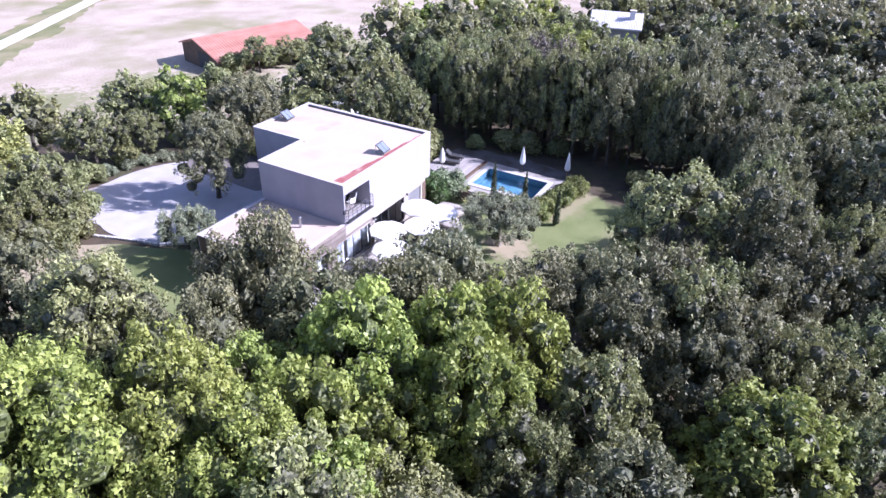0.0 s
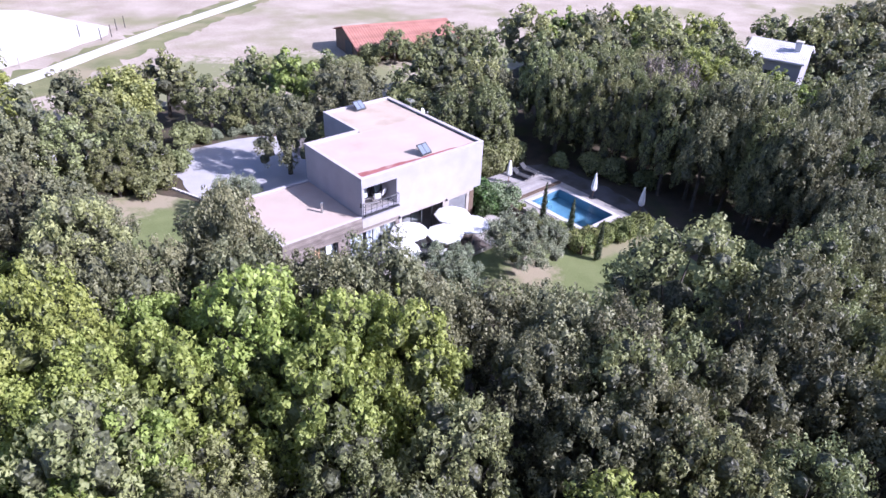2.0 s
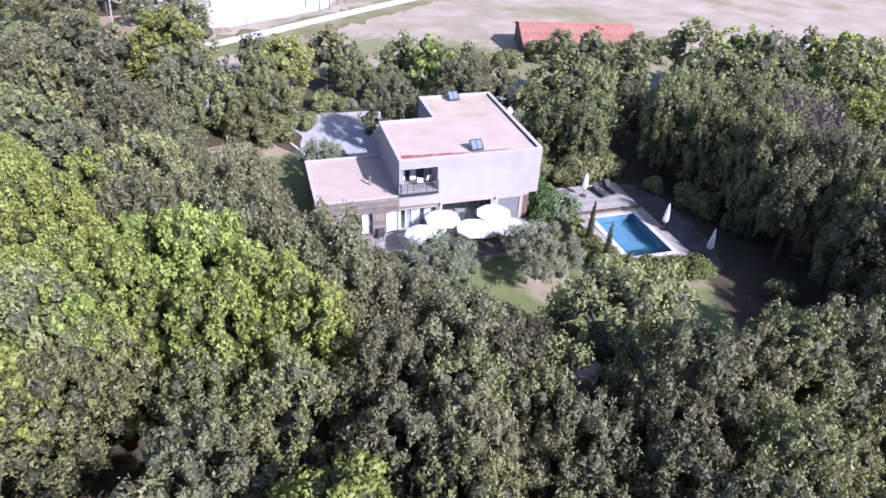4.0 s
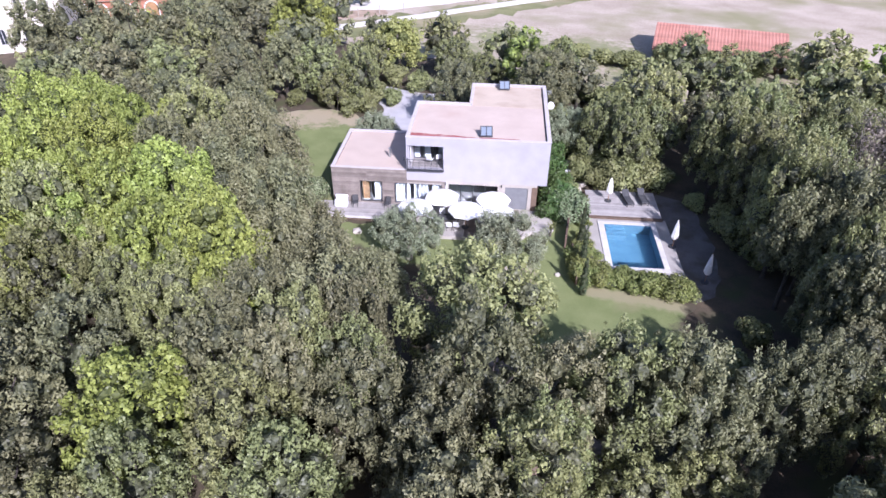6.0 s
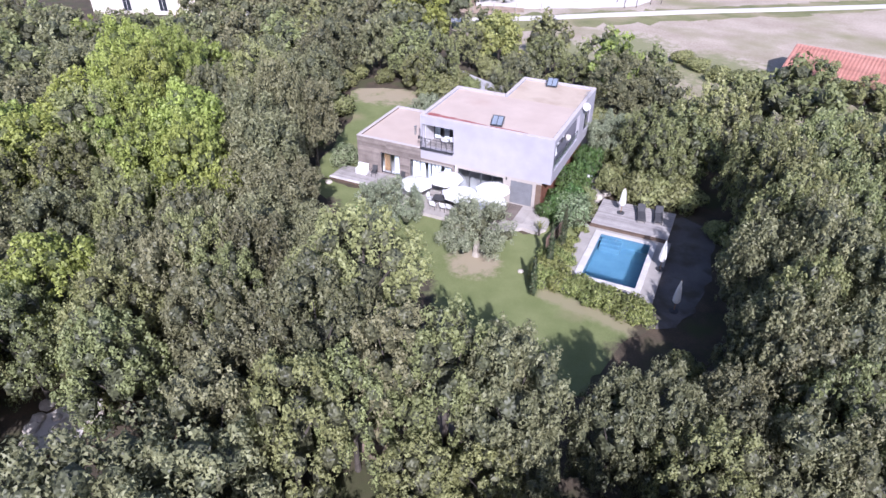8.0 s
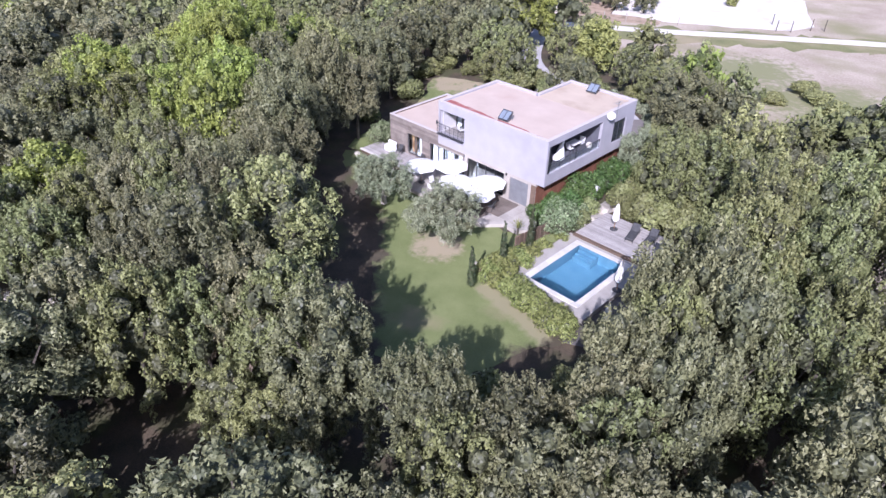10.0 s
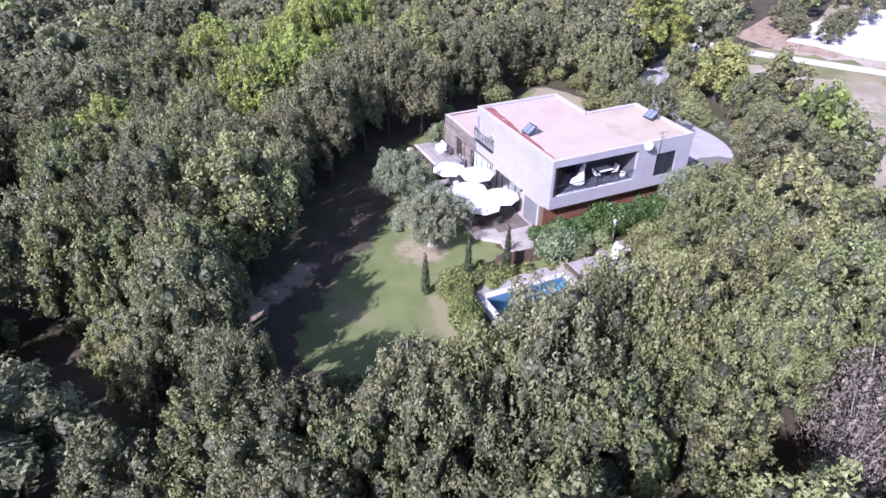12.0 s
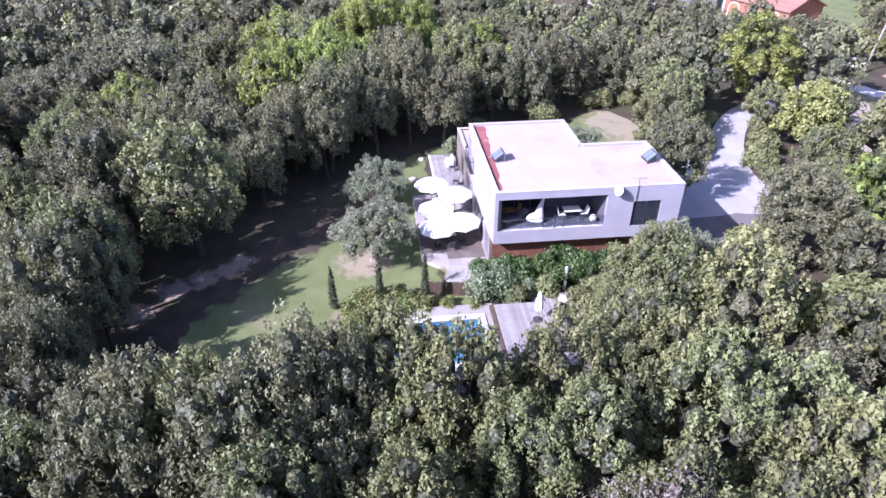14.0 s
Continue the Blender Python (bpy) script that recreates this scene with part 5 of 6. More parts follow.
for (x0, x1, y0, y1, n, along) in ((PX0 - 0.5, PX1 + 0.4, PY1, PY1 + 0.4, 8, 0), (PX0 - 0.5, PX1 + 0.4, PY0 - 0.4, PY0, 8, 0), (PX0 - 0.5, PX0, PY0, PY1, 10, 1), (PX1, PX1 + 0.4, PY0, PY1, 10, 1)):
    for k in range(n):
        if along:
            a, b = y0 + (y1 - y0) * k / n, y0 + (y1 - y0) * (k + 1) / n
            bb = box(x0, x1, a + 0.006, b - 0.006, 0.05, 0.13, 0.012)
        else:
            a, b = x0 + (x1 - x0) * k / n, x0 + (x1 - x0) * (k + 1) / n
            bb = box(a + 0.006, b - 0.006, y0, y1, 0.05, 0.13, 0.012)
        part("coping_stone", bb, M_COPING, pool)


def pool_plinth():
    bm = bmesh.new()
    box(14.9, PX0 - 0.16, -8.2, -0.6, G - 0.05, 0.06, bm=bm)
    box(PX1 + 0.16, 21.5, -8.6, -0.6, G - 0.05, 0.06, bm=bm)
    box(PX0 - 0.16, PX1 + 0.16, -8.2, PY0 - 0.16, G - 0.05, 0.055, bm=bm)
    box(PX0 - 0.16, PX1 + 0.16, PY1 + 0.16, -0.55, G - 0.05, 0.055, bm=bm)
    return bm


# Darkened gravel sheet: the trees' shade is put into its colour.
ground_piece("pool_gravel", ragged_outline(smooth_outline([(20.6, -11.2), (24, -9.5), (24.8, -3), (24.3, 3), (21, 5), (20.9, 0), (20.9, -8)], 1), 0.5, seed=23), G + 0.012, M_SHADEGROUND, "grey gravel beside the pool, coloured dark for the trees' shade", "gravel")
tagged(new("pool_terrace", mesh_of("pool_terrace", pool_plinth(), M_PAVE)), "pale stone paving round the pool", "paving", kind="structure")
pdeck = new("pool_deck", mesh_of("pool_deck", box(15.3, 21.2, -0.55, 3.7, G - 0.05, 0.2), M_CLAD_BROWN))
tagged(pdeck, "raised silvered timber deck beside the pool", "deck", kind="structure")
for k in range(30):
    part("plank", box(15.3, 21.2, -0.52 + k * 0.14, -0.52 + k * 0.14 + 0.13, 0.2, 0.24, 0.005), M_DECK, pdeck)
part("beam", box(15.25, 21.25, -0.82, -0.57, 0.0, 0.22, 0.02), M_CLAD_BROWN, pdeck, "dark timber step along the deck")

wall_g = empty("garden_wall", Matrix(), "low dark red-brown timber retaining wall above the lawn", "garden wall")
for k in range(11):
    y = -5.0 + k * 0.42
    part("board", box(13.0 + 0.06 * k, 13.12 + 0.06 * k, y, y + 0.4, G - 0.1, 0.75 + 0.03 * (k % 2), 0.01), M_CLAD_BROWN, wall_g)
wall_h = empty("garden_wall", Matrix(), "low dark timber retaining wall below the pool hedge", "garden wall")
for k in range(10):
    y = -9.5 + k * 0.42
    part("board", box(13.5, 13.62, y, y + 0.4, G - 0.1, 0.45 + 0.03 * (k % 2), 0.01), M_CLAD_BROWN, wall_h)


def rock(x, y, z, s, seed, text="pale rounded garden boulder", group="garden rocks"):
    bm = bmesh.new()
    bmesh.ops.create_icosphere(bm, subdivisions=2, radius=s)
    for q in bm.verts:
        w = noise.noise(q.co * 2.2 / s + Vector((seed, 0, 0)))
        q.co *= 1 + 0.35 * w
        q.co.z *= 0.6
    ob = new("rock", mesh_of("rock", bm, M_ROCK))
    ob.matrix_world = pose(x, y, z + s * 0.25)
    tagged(ob, text, "rock", group)


for i, (x, y, s) in enumerate(((12.3, -8.5, 0.22), (-3.5, -4.3, 0.38), (14.6, 4.4, 0.5), (15.2, 5.4, 0.42), (13.9, 7.2, 0.55), (14.2, 9.4, 0.5), (13.4, 10.6, 0.6), (15.0, 0.9, 0.3), (14.7, 2.6, 0.36), (-7.6, -3.2, 0.3), (9.8, -19.9, 0.25))):
    rock(x, y, G if x < 15 or y > 4 else 0.0, s, i)
stone_rng = random.Random(77)
for i in range(34):
    cx, cy, rx, ry = ((-5.4, -32.0, 1.9, 2.1), (-16.3, -11, 1.2, 1.2), (-11.2, -20.2, 1.4, 1.1))[0 if i < 22 else 1 if i < 28 else 2]
    a, r = stone_rng.uniform(0, 6.28), math.sqrt(stone_rng.random())
    rock(cx + rx * r * math.cos(a), cy + ry * r * math.sin(a), G, stone_rng.uniform(0.15, 0.5), 40 + i, "white limestone boulder in a stony clearing", "clearing stones")
ground_piece("garden_path", ragged_outline(smooth_outline([(14.2, 1.4), (15.2, 3.9), (15.2, 7.5), (13.9, 11.6), (12.6, 13.4), (11.9, 12.2), (13.2, 9.5), (13.9, 6), (13.5, 2.6)]), 0.3, seed=21), G + 0.014, M_PAVE, "pale stony garden path beside the shrubs", "path")


def lounger(x, y, z, turn, cloth, label):
    root = empty("sun_lounger", pose(x, y, z, 0, 0, turn), label, "sun lounger", "sun loungers")
    part("frame", box(-0.33, 0.33, -0.95, 0.95, 0.26, 0.32, 0.01), M_DARKGREY, root)
    part("mattress", box(-0.3, 0.3, -0.93, 0.35, 0.32, 0.4, 0.03), cloth, root)
    b = box(-0.3, 0.3, 0.0, 0.68, 0.0, 0.08, 0.03)
    b.transform(Matrix.Translation((0, 0.34, 0.34)) @ pose(0, 0, 0, 38))
    part("backrest", b, cloth, root)
    for sx in (-0.28, 0.28):
        for sy in (-0.85, 0.8):
            part("leg", tube([(sx, sy, 0), (sx, sy, 0.27)], [0.025, 0.025], 6), M_DARKGREY, root)


lounger(18.7, 1.9, 0.24, 12, M_DARKGREY, "dark woven sun lounger on the pool deck")
lounger(20.0, 2.2, 0.24, 8, M_DARKGREY, "dark woven sun lounger on the pool deck")
bench = empty("pool_shower", pose(13.6, 4.6, G), "white post of an outdoor shower by the shrubs", "shower")
part("post", box(-0.09, 0.09, -0.09, 0.09, 0, 1.9, 0.02), M_RENDER_WHITE, bench)
part("shower_head", tube([(0, 0, 1.82), (0.25, 0, 1.9), (0.3, 0, 1.84)], [0.02, 0.02, 0.06], 8), M_STEEL, bench)


# ---- terrace and loggia furniture ----
def table(x, y, z, w, d, h, top, leg, label, turn=0):
    root = empty("garden_table", pose(x, y, z, 0, 0, turn), label, "table")
    part("tabletop", box(-w / 2, w / 2, -d / 2, d / 2, h - 0.04, h, 0.01), top, root)
    for sx in (-1, 1):
        for sy in (-1, 1):
            part("leg", box(sx * (w / 2 - 0.08) - 0.03, sx * (w / 2 - 0.08) + 0.03, sy * (d / 2 - 0.08) - 0.03, sy * (d / 2 - 0.08) + 0.03, 0, h - 0.04, 0.005), leg, root)
    return root


def chair(x, y, z, turn, cloth, label, group):
    root = empty("garden_chair", pose(x, y, z, 0, 0, turn), label, "chair", group)
    part("seat", box(-0.24, 0.24, -0.24, 0.24, 0.41, 0.46, 0.015), cloth, root)
    b = box(-0.24, 0.24, -0.02, 0.02, 0.0, 0.48, 0.01)
    b.transform(Matrix.Translation((0, 0.24, 0.44)) @ pose(0, 0, 0, -12))
    part("backrest", b, cloth, root)
    for sx in (-0.2, 0.2):
        for sy in (-0.2, 0.2):
            part("leg", tube([(sx, sy, 0), (sx, sy, 0.42)], [0.018, 0.018], 6), M_DARKGREY, root)
    for sx in (-0.26, 0.26):
        part("armrest", box(sx - 0.02, sx + 0.02, -0.22, 0.24, 0.62, 0.65, 0.006), M_DARKGREY, root)
    return root


table(3.6, -2.9, 0.0, 1.9, 0.95, 0.74, M_DARKGREY, M_DARKGREY, "long dark outdoor dining table under the parasols", 8)
for k, (cx, cy, tr) in enumerate(((3.0, -3.7, 180), (3.9, -3.65, 176), (4.5, -3.6, 170), (3.2, -2.1, 5), (4.1, -2.15, -5), (2.4, -2.9, 90))):
    chair(cx, cy, 0.0, tr, M_CUSHION, "outdoor dining chair with white cushions", "dining chairs on the terrace")
table(6.6, -2.4, 0.0, 1.0, 1.0, 0.42, M_CUSHION, M_DARKGREY, "low white-topped outdoor table", 10)
for cx, cy, tr in ((5.9, -1.9, 60), (7.2, -3.4, 200), (8.4, -2.4, -80)):
    chair(cx, cy, 0.0, tr, M_DARKGREY, "dark woven garden armchair", "woven armchairs")
for cx, tr in ((-4.35, 10), (-1.6, -12)):
    chair(cx, -0.75, 0.0, tr, M_DARKGREY, "dark garden chair on the timber deck", "deck chairs")
sofa = empty("garden_sofa", pose(-5.55, -0.8, 0.0), "small garden sofa under a white dust cover", "sofa")
b = box(-0.55, 0.55, -0.38, 0.38, 0.0, 0.62, 0.09)
for q in b.verts:
    q.co.x *= 1 + 0.05 * math.sin(q.co.z * 9)
part("seat_cover", b, M_CUSHION, sofa)
part("back_cover", box(-0.55, 0.55, 0.16, 0.4, 0.6, 0.92, 0.08), M_CUSHION, sofa)

chair(1.9, 0.9, 3.5, 160, M_CUSHION, "white cushioned chair on the upper balcony", "balcony chairs")
chair(2.5, 1.2, 3.5, 200, M_CUSHION, "white cushioned chair on the upper balcony", "balcony chairs")
# loggia furniture
table(10.3, 5.6, 3.36, 1.2, 0.8, 0.72, M_CUSHION, M_DARKGREY, "white-topped table on the loggia", 90)
for cy, tr in ((4.9, 175), (6.4, 5)):
    chair(10.4, cy, 3.36, tr, M_CUSHION, "white cushioned chair on the loggia", "loggia chairs")
swing = empty("draped_daybed", pose(10.6, 3.0, 3.36), "daybed under a white dust cover with a tall pointed canopy", "daybed")
cb = bmesh.new()
bmesh.ops.create_uvsphere(cb, u_segments=22, v_segments=12, radius=1.0)
for q in cb.verts:
    q.co = Vector((q.co.x * 0.4, q.co.y * 0.6, 0.3 + q.co.z * (0.42 if q.co.z > 0 else 0.32) * (1 + 0.35 * q.co.y)))
    q.co += 0.06 * noise.noise_vector(q.co * 4)
part("seat_cover", cb, M_CUSHION, swing)
sail = bmesh.new()
bmesh.ops.create_cone(sail, cap_ends=True, segments=12, radius1=0.42, radius2=0.05, depth=1.5)
bmesh.ops.subdivide_edges(sail, edges=[q for q in sail.edges if abs(q.verts[0].co.z - q.verts[1].co.z) > 1], cuts=5)
for q in sail.verts:
    h_ = (q.co.z + 0.75) / 1.5
    q.co = Vector((q.co.x * 1.0, q.co.y * 0.95 + 0.2 + 0.3 * h_ * h_, 0.2 + h_ * 1.65))
    q.co += 0.05 * noise.noise_vector(q.co * 5)
part("canopy", sail, M_CUSHION, swing, "tall pointed white canopy cover")
for sx in (-0.35, 0.35):
    for sy in (-0.6, 0.6):
        part("foot", tube([(sx, sy, 0), (sx, sy, 0.12)], [0.03, 0.03], 6), M_DARKGREY, swing)
for cy_, tr_ in ((1.1, 150), (1.9, 20)):
    chair(9.6, cy_, 3.36, tr_, M_WOOD, "wooden armchair at the back of the loggia", "wooden loggia chairs")
table(9.5, 1.5, 3.36, 0.7, 0.6, 0.45, M_WOOD, M_WOOD, "low wooden table at the back of the loggia")
pot = empty("plant_pot", pose(10.9, 6.95, 3.36), "pale round pot with a small plant on the loggia", "plant pot")
part("pot", tube([(0, 0, 0), (0, 0, 0.2), (0, 0, 0.42)], [0.16, 0.24, 0.2], 12), M_STONE, pot)
lounger(10.4, 1.7, 3.36, 20, M_DARKWALL, "slate-blue cushioned lounger on the loggia")
umb = empty("wall_lamp", pose(-0.0, -0.05, 4.3), "small dark wall lamp at the house corner", "wall lamp")
part("bracket", box(-0.16, -0.02, -0.04, 0.02, 0.0, 0.05, 0.005), M_FRAME, umb)
part("shade", tube([(-0.14, -0.01, -0.14), (-0.14, -0.01, 0.16)], [0.09, 0.05], 8), M_FRAME, umb)
for x in (3.25, 7.9):
    lamp = empty("wall_lamp", pose(x, -0.02, 2.22), "small dark wall lamp on the facade", "wall lamp")
    part("bracket", box(-0.03, 0.03, -0.06, 0.02, -0.06, 0.06, 0.005), M_FRAME, lamp)
    part("shade", tube([(0, -0.1, -0.08), (0, -0.1, 0.1)], [0.06, 0.05], 8), M_FRAME, lamp)
pb_ = part("drainpipe", tube([(3.3, -0.05, G), (3.3, -0.05, 2.38)], [0.035, 0.035], 6), M_RENDER_WHITE, villa)

# plant with sword leaves by the terrace
yucca = empty("yucca", pose(12.0, -3.4, -0.1), "spiky green yucca in the terrace border", "yucca")
yb = bmesh.new()
for k in range(36):
    a, e = 2.4 * k, 0.25 + 1.1 * (k / 36)
    d = Vector((math.cos(a) * math.cos(e), math.sin(a) * math.cos(e), math.sin(e)))
    s = Vector((-math.sin(a), math.cos(a), 0)) * 0.03
    p0, p1, p2 = Vector((0, 0, 0.5)), Vector((0, 0, 0.5)) + d * 0.45, Vector((0, 0, 0.42)) + d * 0.85
    v0, v1, v2, v3, v4 = (yb.verts.new(q) for q in (p0 - s, p0 + s, p1 + s, p1 - s, p2))
    yb.faces.new((v0, v1, v2, v3))
    yb.faces.new((v3, v2, v4))
part("foliage", yb, L_HEDGE, yucca)
part("trunk", tube([(0, 0, -0.15), (0, 0, 0.52)], [0.09, 0.07], 7), M_BARK, yucca)


# ---- far buildings ----
def gable_roof(x0, x1, ye0, ze0, yr, zr, ye1, ze1, thick=0.14):
    bm = bmesh.new()
    for (ya, za, yb2, zb) in ((ye0, ze0, yr, zr), (yr, zr, ye1, ze1)):
        vs = [bm.verts.new(q) for q in ((x0, ya, za), (x1, ya, za), (x1, yb2, zb), (x0, yb2, zb))]
        bm.faces.new(vs)
    bmesh.ops.remove_doubles(bm, verts=bm.verts, dist=0.001)
    r = bmesh.ops.extrude_face_region(bm, geom=bm.faces[:])
    bmesh.ops.translate(bm, vec=(0, 0, -thick), verts=[q for q in r["geom"] if isinstance(q, bmesh.types.BMVert)])
    return bm


def gable_wall(x0, x1, y0, z0, yr, zr, y1, z1, base, t=0.25):
    """Four walls under a gable roof that runs along x."""
    bm = bmesh.new()
    for x in (x0, x1 - t):
        vs = [bm.verts.new((x, y, z)) for y, z in ((y0, base), (y1, base), (y1, z1), (yr, zr), (y0, z0))]
        f = bm.faces.new(vs)
        r = bmesh.ops.extrude_face_region(bm, geom=[f])
        bmesh.ops.translate(bm, vec=(t, 0, 0), verts=[q for q in r["geom"] if isinstance(q, bmesh.types.BMVert)])
    box(x0 + t, x1 - t, y0, y0 + t, base, z0, bm=bm)
    box(x0 + t, x1 - t, y1 - t, y1, base, z1, bm=bm)
    return bm


def tile_rows(x0, x1, ya, za, yb2, zb, rows, cols, material, parent, seed=0):
    """Rows of roof tiles lying on one slope, each row a ribbed strip that laps over the next."""
    for k in range(rows):
        f0, f1 = k / rows, (k + 1.12) / rows
        bm = bmesh.new()
        n = cols * 2
        low = [bm.verts.new((x0 + (x1 - x0) * i / n, ya + (yb2 - ya) * f0, za + (zb - za) * f0 + 0.05 + 0.05 * (i % 2))) for i in range(n + 1)]
        up = [bm.verts.new((x0 + (x1 - x0) * i / n, ya + (yb2 - ya) * min(f1, 1), za + (zb - za) * min(f1, 1) + 0.015 + 0.05 * (i % 2))) for i in range(n + 1)]
        for i in range(n):
            bm.faces.new((low[i], low[i + 1], up[i + 1], up[i]))
        part("roof_course", bm, material, parent)


barn = empty("barn", pose(28.7, 47.2, G, 0, 0, -13), "long low barn with a red tiled roof at the field's edge", "barn")
part("wall", gable_wall(0.3, 16.7, -5.6, 1.7, 0, 3.45, 3.6, 2.5, -0.3), M_CLAD_BROWN, barn, "dark brown timber walls")
roof_b = part("roof", gable_roof(0, 17, -6.0, 1.75, 0, 3.7, 4.0, 2.55), M_TILE, barn, "red roof")
tile_rows(0, 17, -6.0, 1.75, 0, 3.7, 14, 40, M_TILE, roof_b)
tile_rows(0, 17, 4.0, 2.55, 0, 3.7, 8, 40, M_TILE, roof_b)
part("door", box(0.22, 0.3, -3.4, -0.6, -0.2, 2.1, 0.01), M_DARKGREY, barn, "dark opening in the gable end")

white_house = empty("white_house", pose(60.6, 0.6, G, 0, 0, -76), "white rendered house with a pale tiled roof among the trees", "house")
part("wall", gable_wall(-1.9, 4.5, -3.2, 6.2, 0, 7.5, 3.2, 6.2, -0.2), M_RENDER, white_house)
roof_w = part("roof", gable_roof(-2.2, 4.8, -3.6, 6.25, 0, 7.7, 3.6, 6.25), M_RENDER_WHITE, white_house)
tile_rows(-2.2, 4.8, -3.6, 6.25, 0, 7.7, 8, 34, M_RENDER_WHITE, roof_w)
tile_rows(-2.2, 4.8, 3.6, 6.25, 0, 7.7, 8, 34, M_RENDER_WHITE, roof_w)
chim = part("chimney", box(3.0, 3.7, -1.6, -1.0, 6.6, 8.2, 0.02), M_RENDER_WHITE, white_house)
part("chimney_cap", box(2.9, 3.8, -1.7, -0.9, 8.2, 8.3, 0.01), M_STONE, chim)
for k in range(3):
    part("window", box(-1.2 + k * 1.9, -0.3 + k * 1.9, -3.23, -3.15, 3.6, 4.9, 0.01), M_DARKGLASS, white_house)


def arch_outline(w, h, n=8):
    pts = [(-w / 2, 0), (w / 2, 0)]
    for k in range(n + 1):
        a = math.pi * k / n
        pts.append((w / 2 * math.cos(a), h - w / 2 + w / 2 * math.sin(a)))
    return pts


def arch_piece(u, z, w, h, y0, y1):
    bm = bmesh.new()
    f = bm.faces.new([bm.verts.new((u + a, y0, z + b)) for a, b in arch_outline(w, h)])
    r = bmesh.ops.extrude_face_region(bm, geom=[f])
    bmesh.ops.translate(bm, vec=(0, y1 - y0, 0), verts=[q for q in r["geom"] if isinstance(q, bmesh.types.BMVert)])
    return bm


def arched_window(parent, u, z, w, h):
    surround = part("window", arch_piece(u, z - 0.12, w + 0.3, h + 0.27, -0.07, 0.05), M_COPING, parent)
    part("pane", arch_piece(u, z, w, h, -0.09, 0.0), M_DARKGLASS, surround)
    part("mullion", box(u - 0.03, u + 0.03, -0.115, -0.085, z, z + h - 0.05), M_RENDER_WHITE, surround)


manor = empty("stone_manor", pose(-53.0, 38.2, G, 0, 0, 22), "tall pale limestone manor house with arched windows", "manor house")
part("wall", box(-24, 0, 0.05, 13, -0.3, 14.5), M_STONE, manor, "pale limestone walls")
roof_m = part("roof", gable_roof(-24.5, 0.5, -0.5, 14.4, 6.5, 17.5, 13.5, 14.4, 0.2), M_TILE, manor)
tile_rows(-24.5, 0.5, -0.5, 14.4, 6.5, 17.5, 12, 50, M_TILE, roof_m)
part("string_course", box(-24.05, 0.05, -0.05, 0.05, 8.2, 8.5, 0.02), M_COPING, manor)
part("string_course", box(-24.05, 0.05, -0.05, 0.05, 4.0, 4.25, 0.02), M_COPING, manor)
for u in (-1.9, -5.0, -8.1, -12.2, -14.2, -18.4, -21.5):
    for z in (5.1, 9.4):
        arched_window(manor, u, z, 0.8, 2.3)
for u in (-1.9, -5.0, -8.1):
    arched_window(manor, u, 1.2, 0.8, 2.0)
arched_window(manor, -12.0, 0.6, 1.2, 2.4)
arched_window(manor, -18.0, 0.6, 1.2, 2.4)

annex = empty("brick_annex", pose(-59.0, 52.0, G, 0, 0, 22), "low brick outbuilding with arched doors and a red tiled roof", "outbuilding")
part("wall", gable_wall(0, 12.5, 0, 3.0, 4.0, 4.6, 8.0, 3.0, -0.2), M_BRICK, annex, "red brick walls")
part("wall_band", box(-0.03, 12.53, -0.05, -0.005, 2.6, 3.0, 0.01), M_RENDER_WHITE, annex)
roof_a = part("roof", gable_roof(-0.4, 12.9, -0.5, 2.95, 4.0, 4.8, 8.5, 2.95), M_TILE, annex)
tile_rows(-0.4, 12.9, -0.5, 2.95, 4.0, 4.8, 10, 32, M_TILE, roof_a)
tile_rows(-0.4, 12.9, 8.5, 2.95, 4.0, 4.8, 10, 32, M_TILE, roof_a)
for u in (2.4, 6.2, 10.0):
    sr = part("door_surround", arch_piece(u, 0.0, 2.3, 2.45, -0.06, 0.0), M_RENDER_WHITE, annex)
    part("door", arch_piece(u, 0.0, 1.95, 2.25, -0.09, -0.02), M_WOOD, sr, "reddish timber arched door")
part("pilaster", box(-0.06, 0.5, -0.12, -0.06, -0.2, 3.0, 0.02), M_RENDER_WHITE, annex)
part("chimney", box(0.6, 1.2, 4.6, 5.2, 4.2, 5.8, 0.02), M_BRICK, annex)


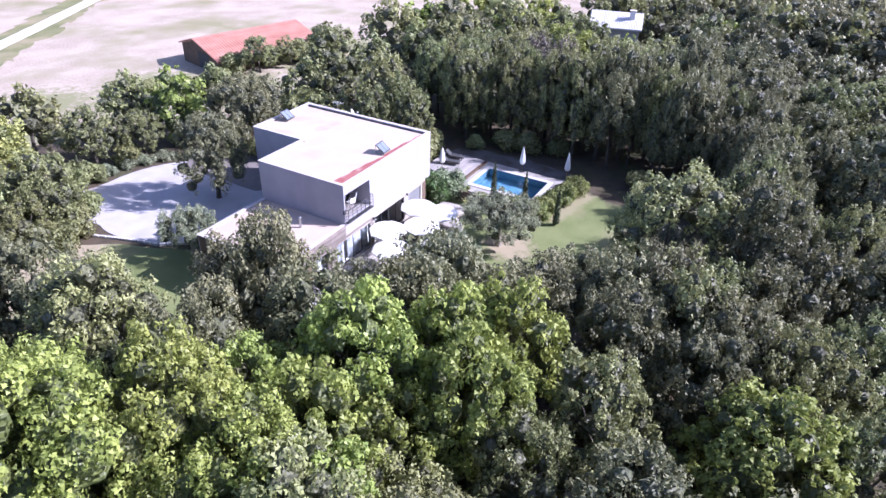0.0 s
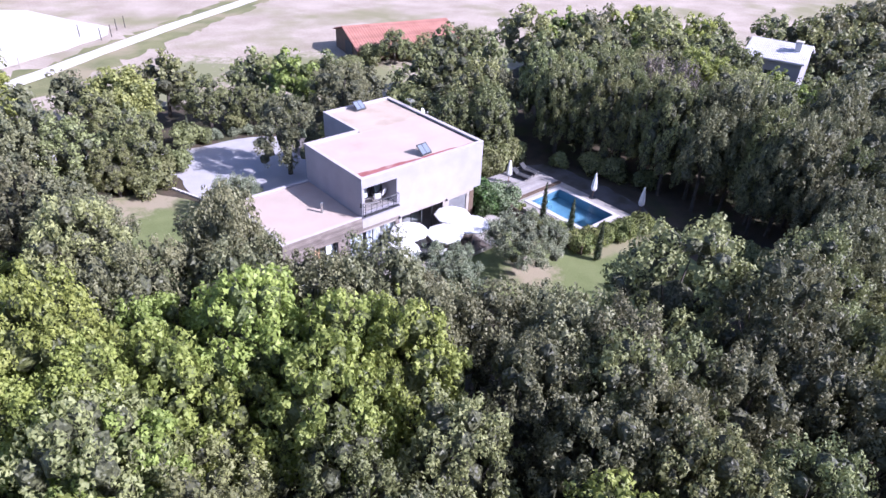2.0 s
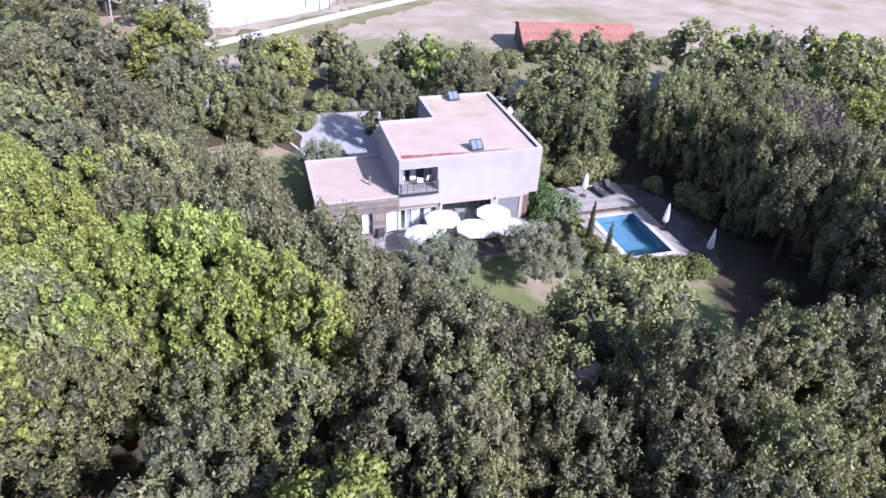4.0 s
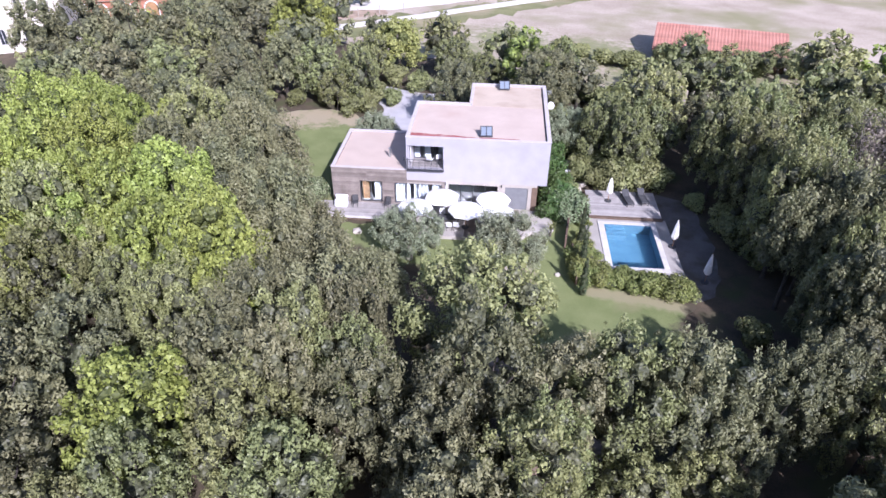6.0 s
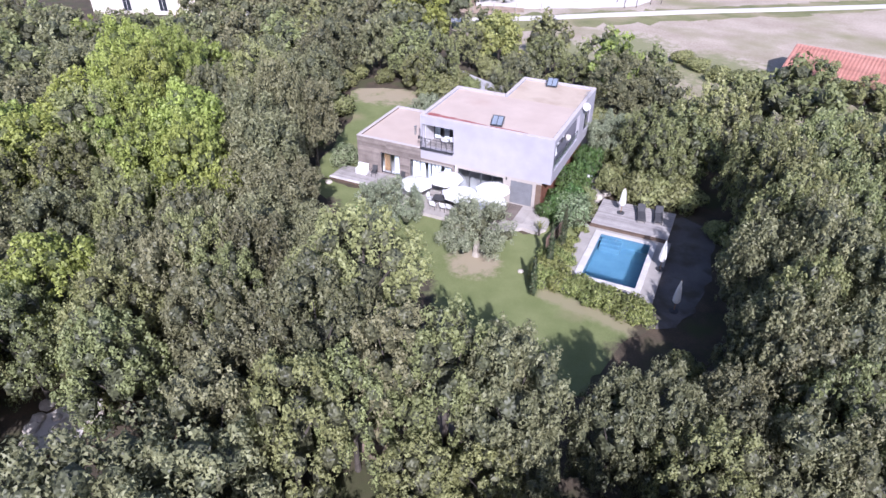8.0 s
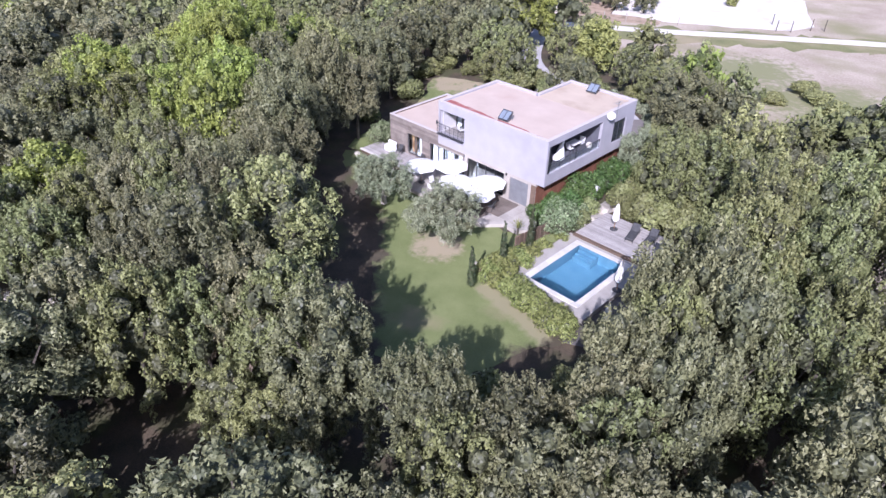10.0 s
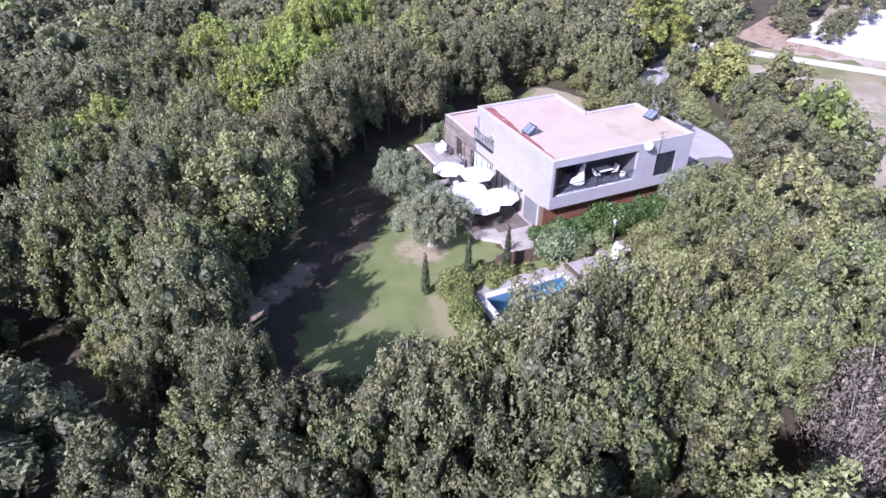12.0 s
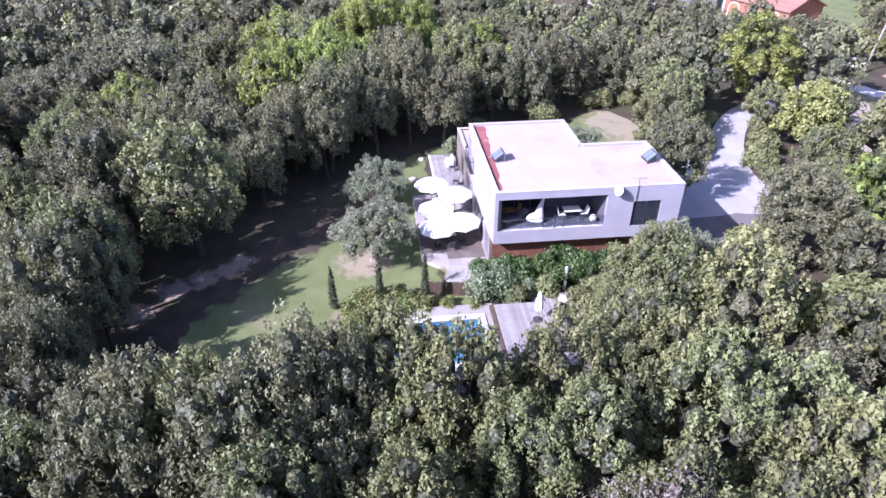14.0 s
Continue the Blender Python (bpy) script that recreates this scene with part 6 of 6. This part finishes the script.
def car(x, y, turn):
    root = empty("car", pose(x, y, G + 0.03, 0, 0, turn), "white parked hatchback car", "car")
    body = bmesh.new()
    prof = [(-2.0, 0.35), (-2.05, 0.75), (-1.9, 0.95), (-1.2, 1.0), (-0.55, 1.42), (0.9, 1.45), (1.65, 1.05), (2.0, 0.9), (2.02, 0.4)]
    a = [body.verts.new((px, -0.85 if pz < 1.1 else -0.66, pz)) for px, pz in prof]
    b2 = [body.verts.new((px, 0.85 if pz < 1.1 else 0.66, pz)) for px, pz in prof]
    body.faces.new(a)
    body.faces.new(b2)
    for k in range(len(prof)):
        j = (k + 1) % len(prof)
        body.faces.new((a[k], a[j], b2[j], b2[k]))
    part("body", body, M_CARPAINT, root)
    for (p, q, label) in (((-1.17, 1.03), (-0.6, 1.40), "windscreen"), ((0.95, 1.43), (1.6, 1.09), "rear_window")):
        wbm = bmesh.new()
        vs = [wbm.verts.new(c) for c in ((p[0], -0.66, p[1] + 0.02), (q[0], -0.6, q[1] + 0.02), (q[0], 0.6, q[1] + 0.02), (p[0], 0.66, p[1] + 0.02))]
        f = wbm.faces.new(vs)
        r = bmesh.ops.extrude_face_region(wbm, geom=[f])
        bmesh.ops.translate(wbm, vec=(0, 0, 0.01), verts=[c for c in r["geom"] if isinstance(c, bmesh.types.BMVert)])
        part(label, wbm, M_DARKGLASS, root)
    for sy in (-0.80, 0.80):
        part("side_window", box(-0.7, 0.95, sy - 0.03, sy + 0.03, 1.04, 1.34, 0.02), M_DARKGLASS, root)
        for sx in (-1.3, 1.25):
            wh = part("wheel", tube([(sx, sy - 0.1, 0.31), (sx, sy + 0.1, 0.31)], [0.31, 0.31], 14), M_RUBBER, root)
            part("rim", tube([(sx, sy - 0.11, 0.31), (sx, sy + 0.11, 0.31)], [0.19, 0.19], 10), M_STEEL, wh)


car(-48.9, 41.4, 35)
ground_piece("forecourt", ragged_outline(smooth_outline([(-53, 37.5), (-45, 36), (-42.5, 41), (-44, 44.2), (-52, 44), (-57, 47), (-59, 46), (-55, 42)]), 0.5, seed=31), G + 0.016, M_CHALK, "white gravel forecourt of the manor", "yard")
ground_piece("white_path", ragged_outline(smooth_outline([(-45, 56), (-40, 53.6), (-35.5, 53.8), (-36.5, 56), (-41, 57.6), (-45, 58.5)]), 0.3, seed=34), G + 0.014, M_CHALK, "white gravel path beside the outbuilding", "path")
ground_piece("manor_lawn", ragged_outline([(-75, 46), (-53, 47.5), (-36, 54), (-34, 70), (-60, 84), (-90, 70)], 0.8, 3, seed=32), G - 0.004, M_LAWN, "green lawn behind the manor", "lawn")
ground_piece("red_earth", ragged_outline([(-26, 57), (-20, 56.5), (-12, 61.5), (-13, 64), (-21, 62), (-27, 74), (-33, 72)], 0.5, 2, seed=33), G + 0.012, M_BAREEARTH, "bare reddish earth beside the track", "soil")

# telegraph pole, gate wall, fence posts
tpole = empty("telegraph_pole", pose(-27.4, 55.4, G, -4, 5, 0), "pale wooden telegraph pole by the track", "telegraph pole")
part("pole", tube([(0, 0, -0.3), (0, 0, 7.6)], [0.14, 0.1], 8), M_BARK_PALE, tpole)
part("crossarm", box(-0.5, 0.5, -0.05, 0.05, 7.2, 7.32, 0.01), M_BARK_PALE, tpole)
gate_wall = empty("gate_wall", pose(-27.9, 54.6, G, 0, 0, 14), "curved white rendered gate wall by the track", "gate wall")
for k in range(9):
    part("wall_panel", box(-9 + k * 1.0, -8 + k * 1.0 - 0.01, 0.01 * (k - 4) ** 2, 0.01 * (k - 4) ** 2 + 0.25, -0.1, 1.5, 0.02), M_RENDER_WHITE, gate_wall)
part("pier", box(0.05, 0.5, -0.1, 0.4, -0.1, 1.75, 0.03), M_STONE, gate_wall)
part("pier", box(0.75, 1.2, -0.1, 0.4, -0.1, 1.75, 0.03), M_STONE, gate_wall)
for k, (x, y) in enumerate(((-19.5, 57.4), (-16.5, 59.2), (-13.3, 61.2), (-9.6, 63.4), (0.6, 75.2), (2.6, 71.6), (4.4, 72.8), (6.2, 76.2), (7.8, 77.4))):
    h = 1.3 if k < 4 else 1.7
    fp = new("fence_post", mesh_of("fence_post", tube([(0, 0, -0.2), (0, 0, h), (0, 0, h + 0.06)], [0.07, 0.065, 0.02], 7), M_BARK if k > 3 else M_BARK_PALE))
    fp.matrix_world = pose(x, y, G)
    tagged(fp, "rough wooden fence post beside the track", "fence post", "fence posts")

# trees and bushes round the yard and the far track
for q in ((-33, 62, 8.0, 3.6, "holm"), (-37, 66, 7.0, 3.2, "mixed"), (-25, 66, 4.5, 2.8, "holm"), (-21.5, 64.5, 3.2, 2.2, "holm"), (-17.5, 66.5, 3.4, 2.2, "holm"), (-31, 75, 9, 4, "mixed"), (-24, 80, 8, 4, "holm"), (-36, 82, 9, 4, "mixed"), (-20, 72, 3.4, 2.4, "holm"), (-44, 70, 9, 4, "mixed"), (-30, 90, 9, 4.4, "holm"), (-16, 98, 9, 4.2, "holm"), (-23, 104, 9, 4.2, "mixed"), (-4, 112, 9, 4.6, "holm")):
    tree(q[4], *q[:4], level=1)
for q in ((-33.2, 57.4, 4.0, 2.2), (-31.2, 59.4, 3.6, 2.0)):
    tree("yellow", *q)
for q in ((-44.5, 39.6, 4.6, 2.6), (-40.5, 38, 4.8, 2.4), (-46.5, 32.5, 9.2, 3.6), (-41, 33.2, 8.4, 3.4), (-51, 29.5, 9.0, 3.6), (-36, 36.5, 7.6, 3.2)):
    tree("holm", *q, level=1)
for q in ((31.5, 38.2, 4.6, 2.4), (36.5, 37.2, 3.6, 2.2), (42.0, 35.6, 4.4, 2.5), (46.4, 36.0, 3.4, 2.1)):
    tree("mixed", *q, level=1)
for q in ((29.4, 40.0, 1.1), (33.8, 39.2, 1.0), (39.2, 37.6, 1.2), (44.6, 37.4, 1.0)):
    shrub("green", *q)
shrub("broom", -9.5, 83, 0.9)
for q in ((21, 40.6, 1.2, 0.7), (18.5, 43.5, 1.0, 0.6), (16.2, 46, 1.1, 0.6), (23.5, 38.4, 1.3, 0.9), (14.5, 40, 0.9, 0.5)):
    shrub("green", *q)
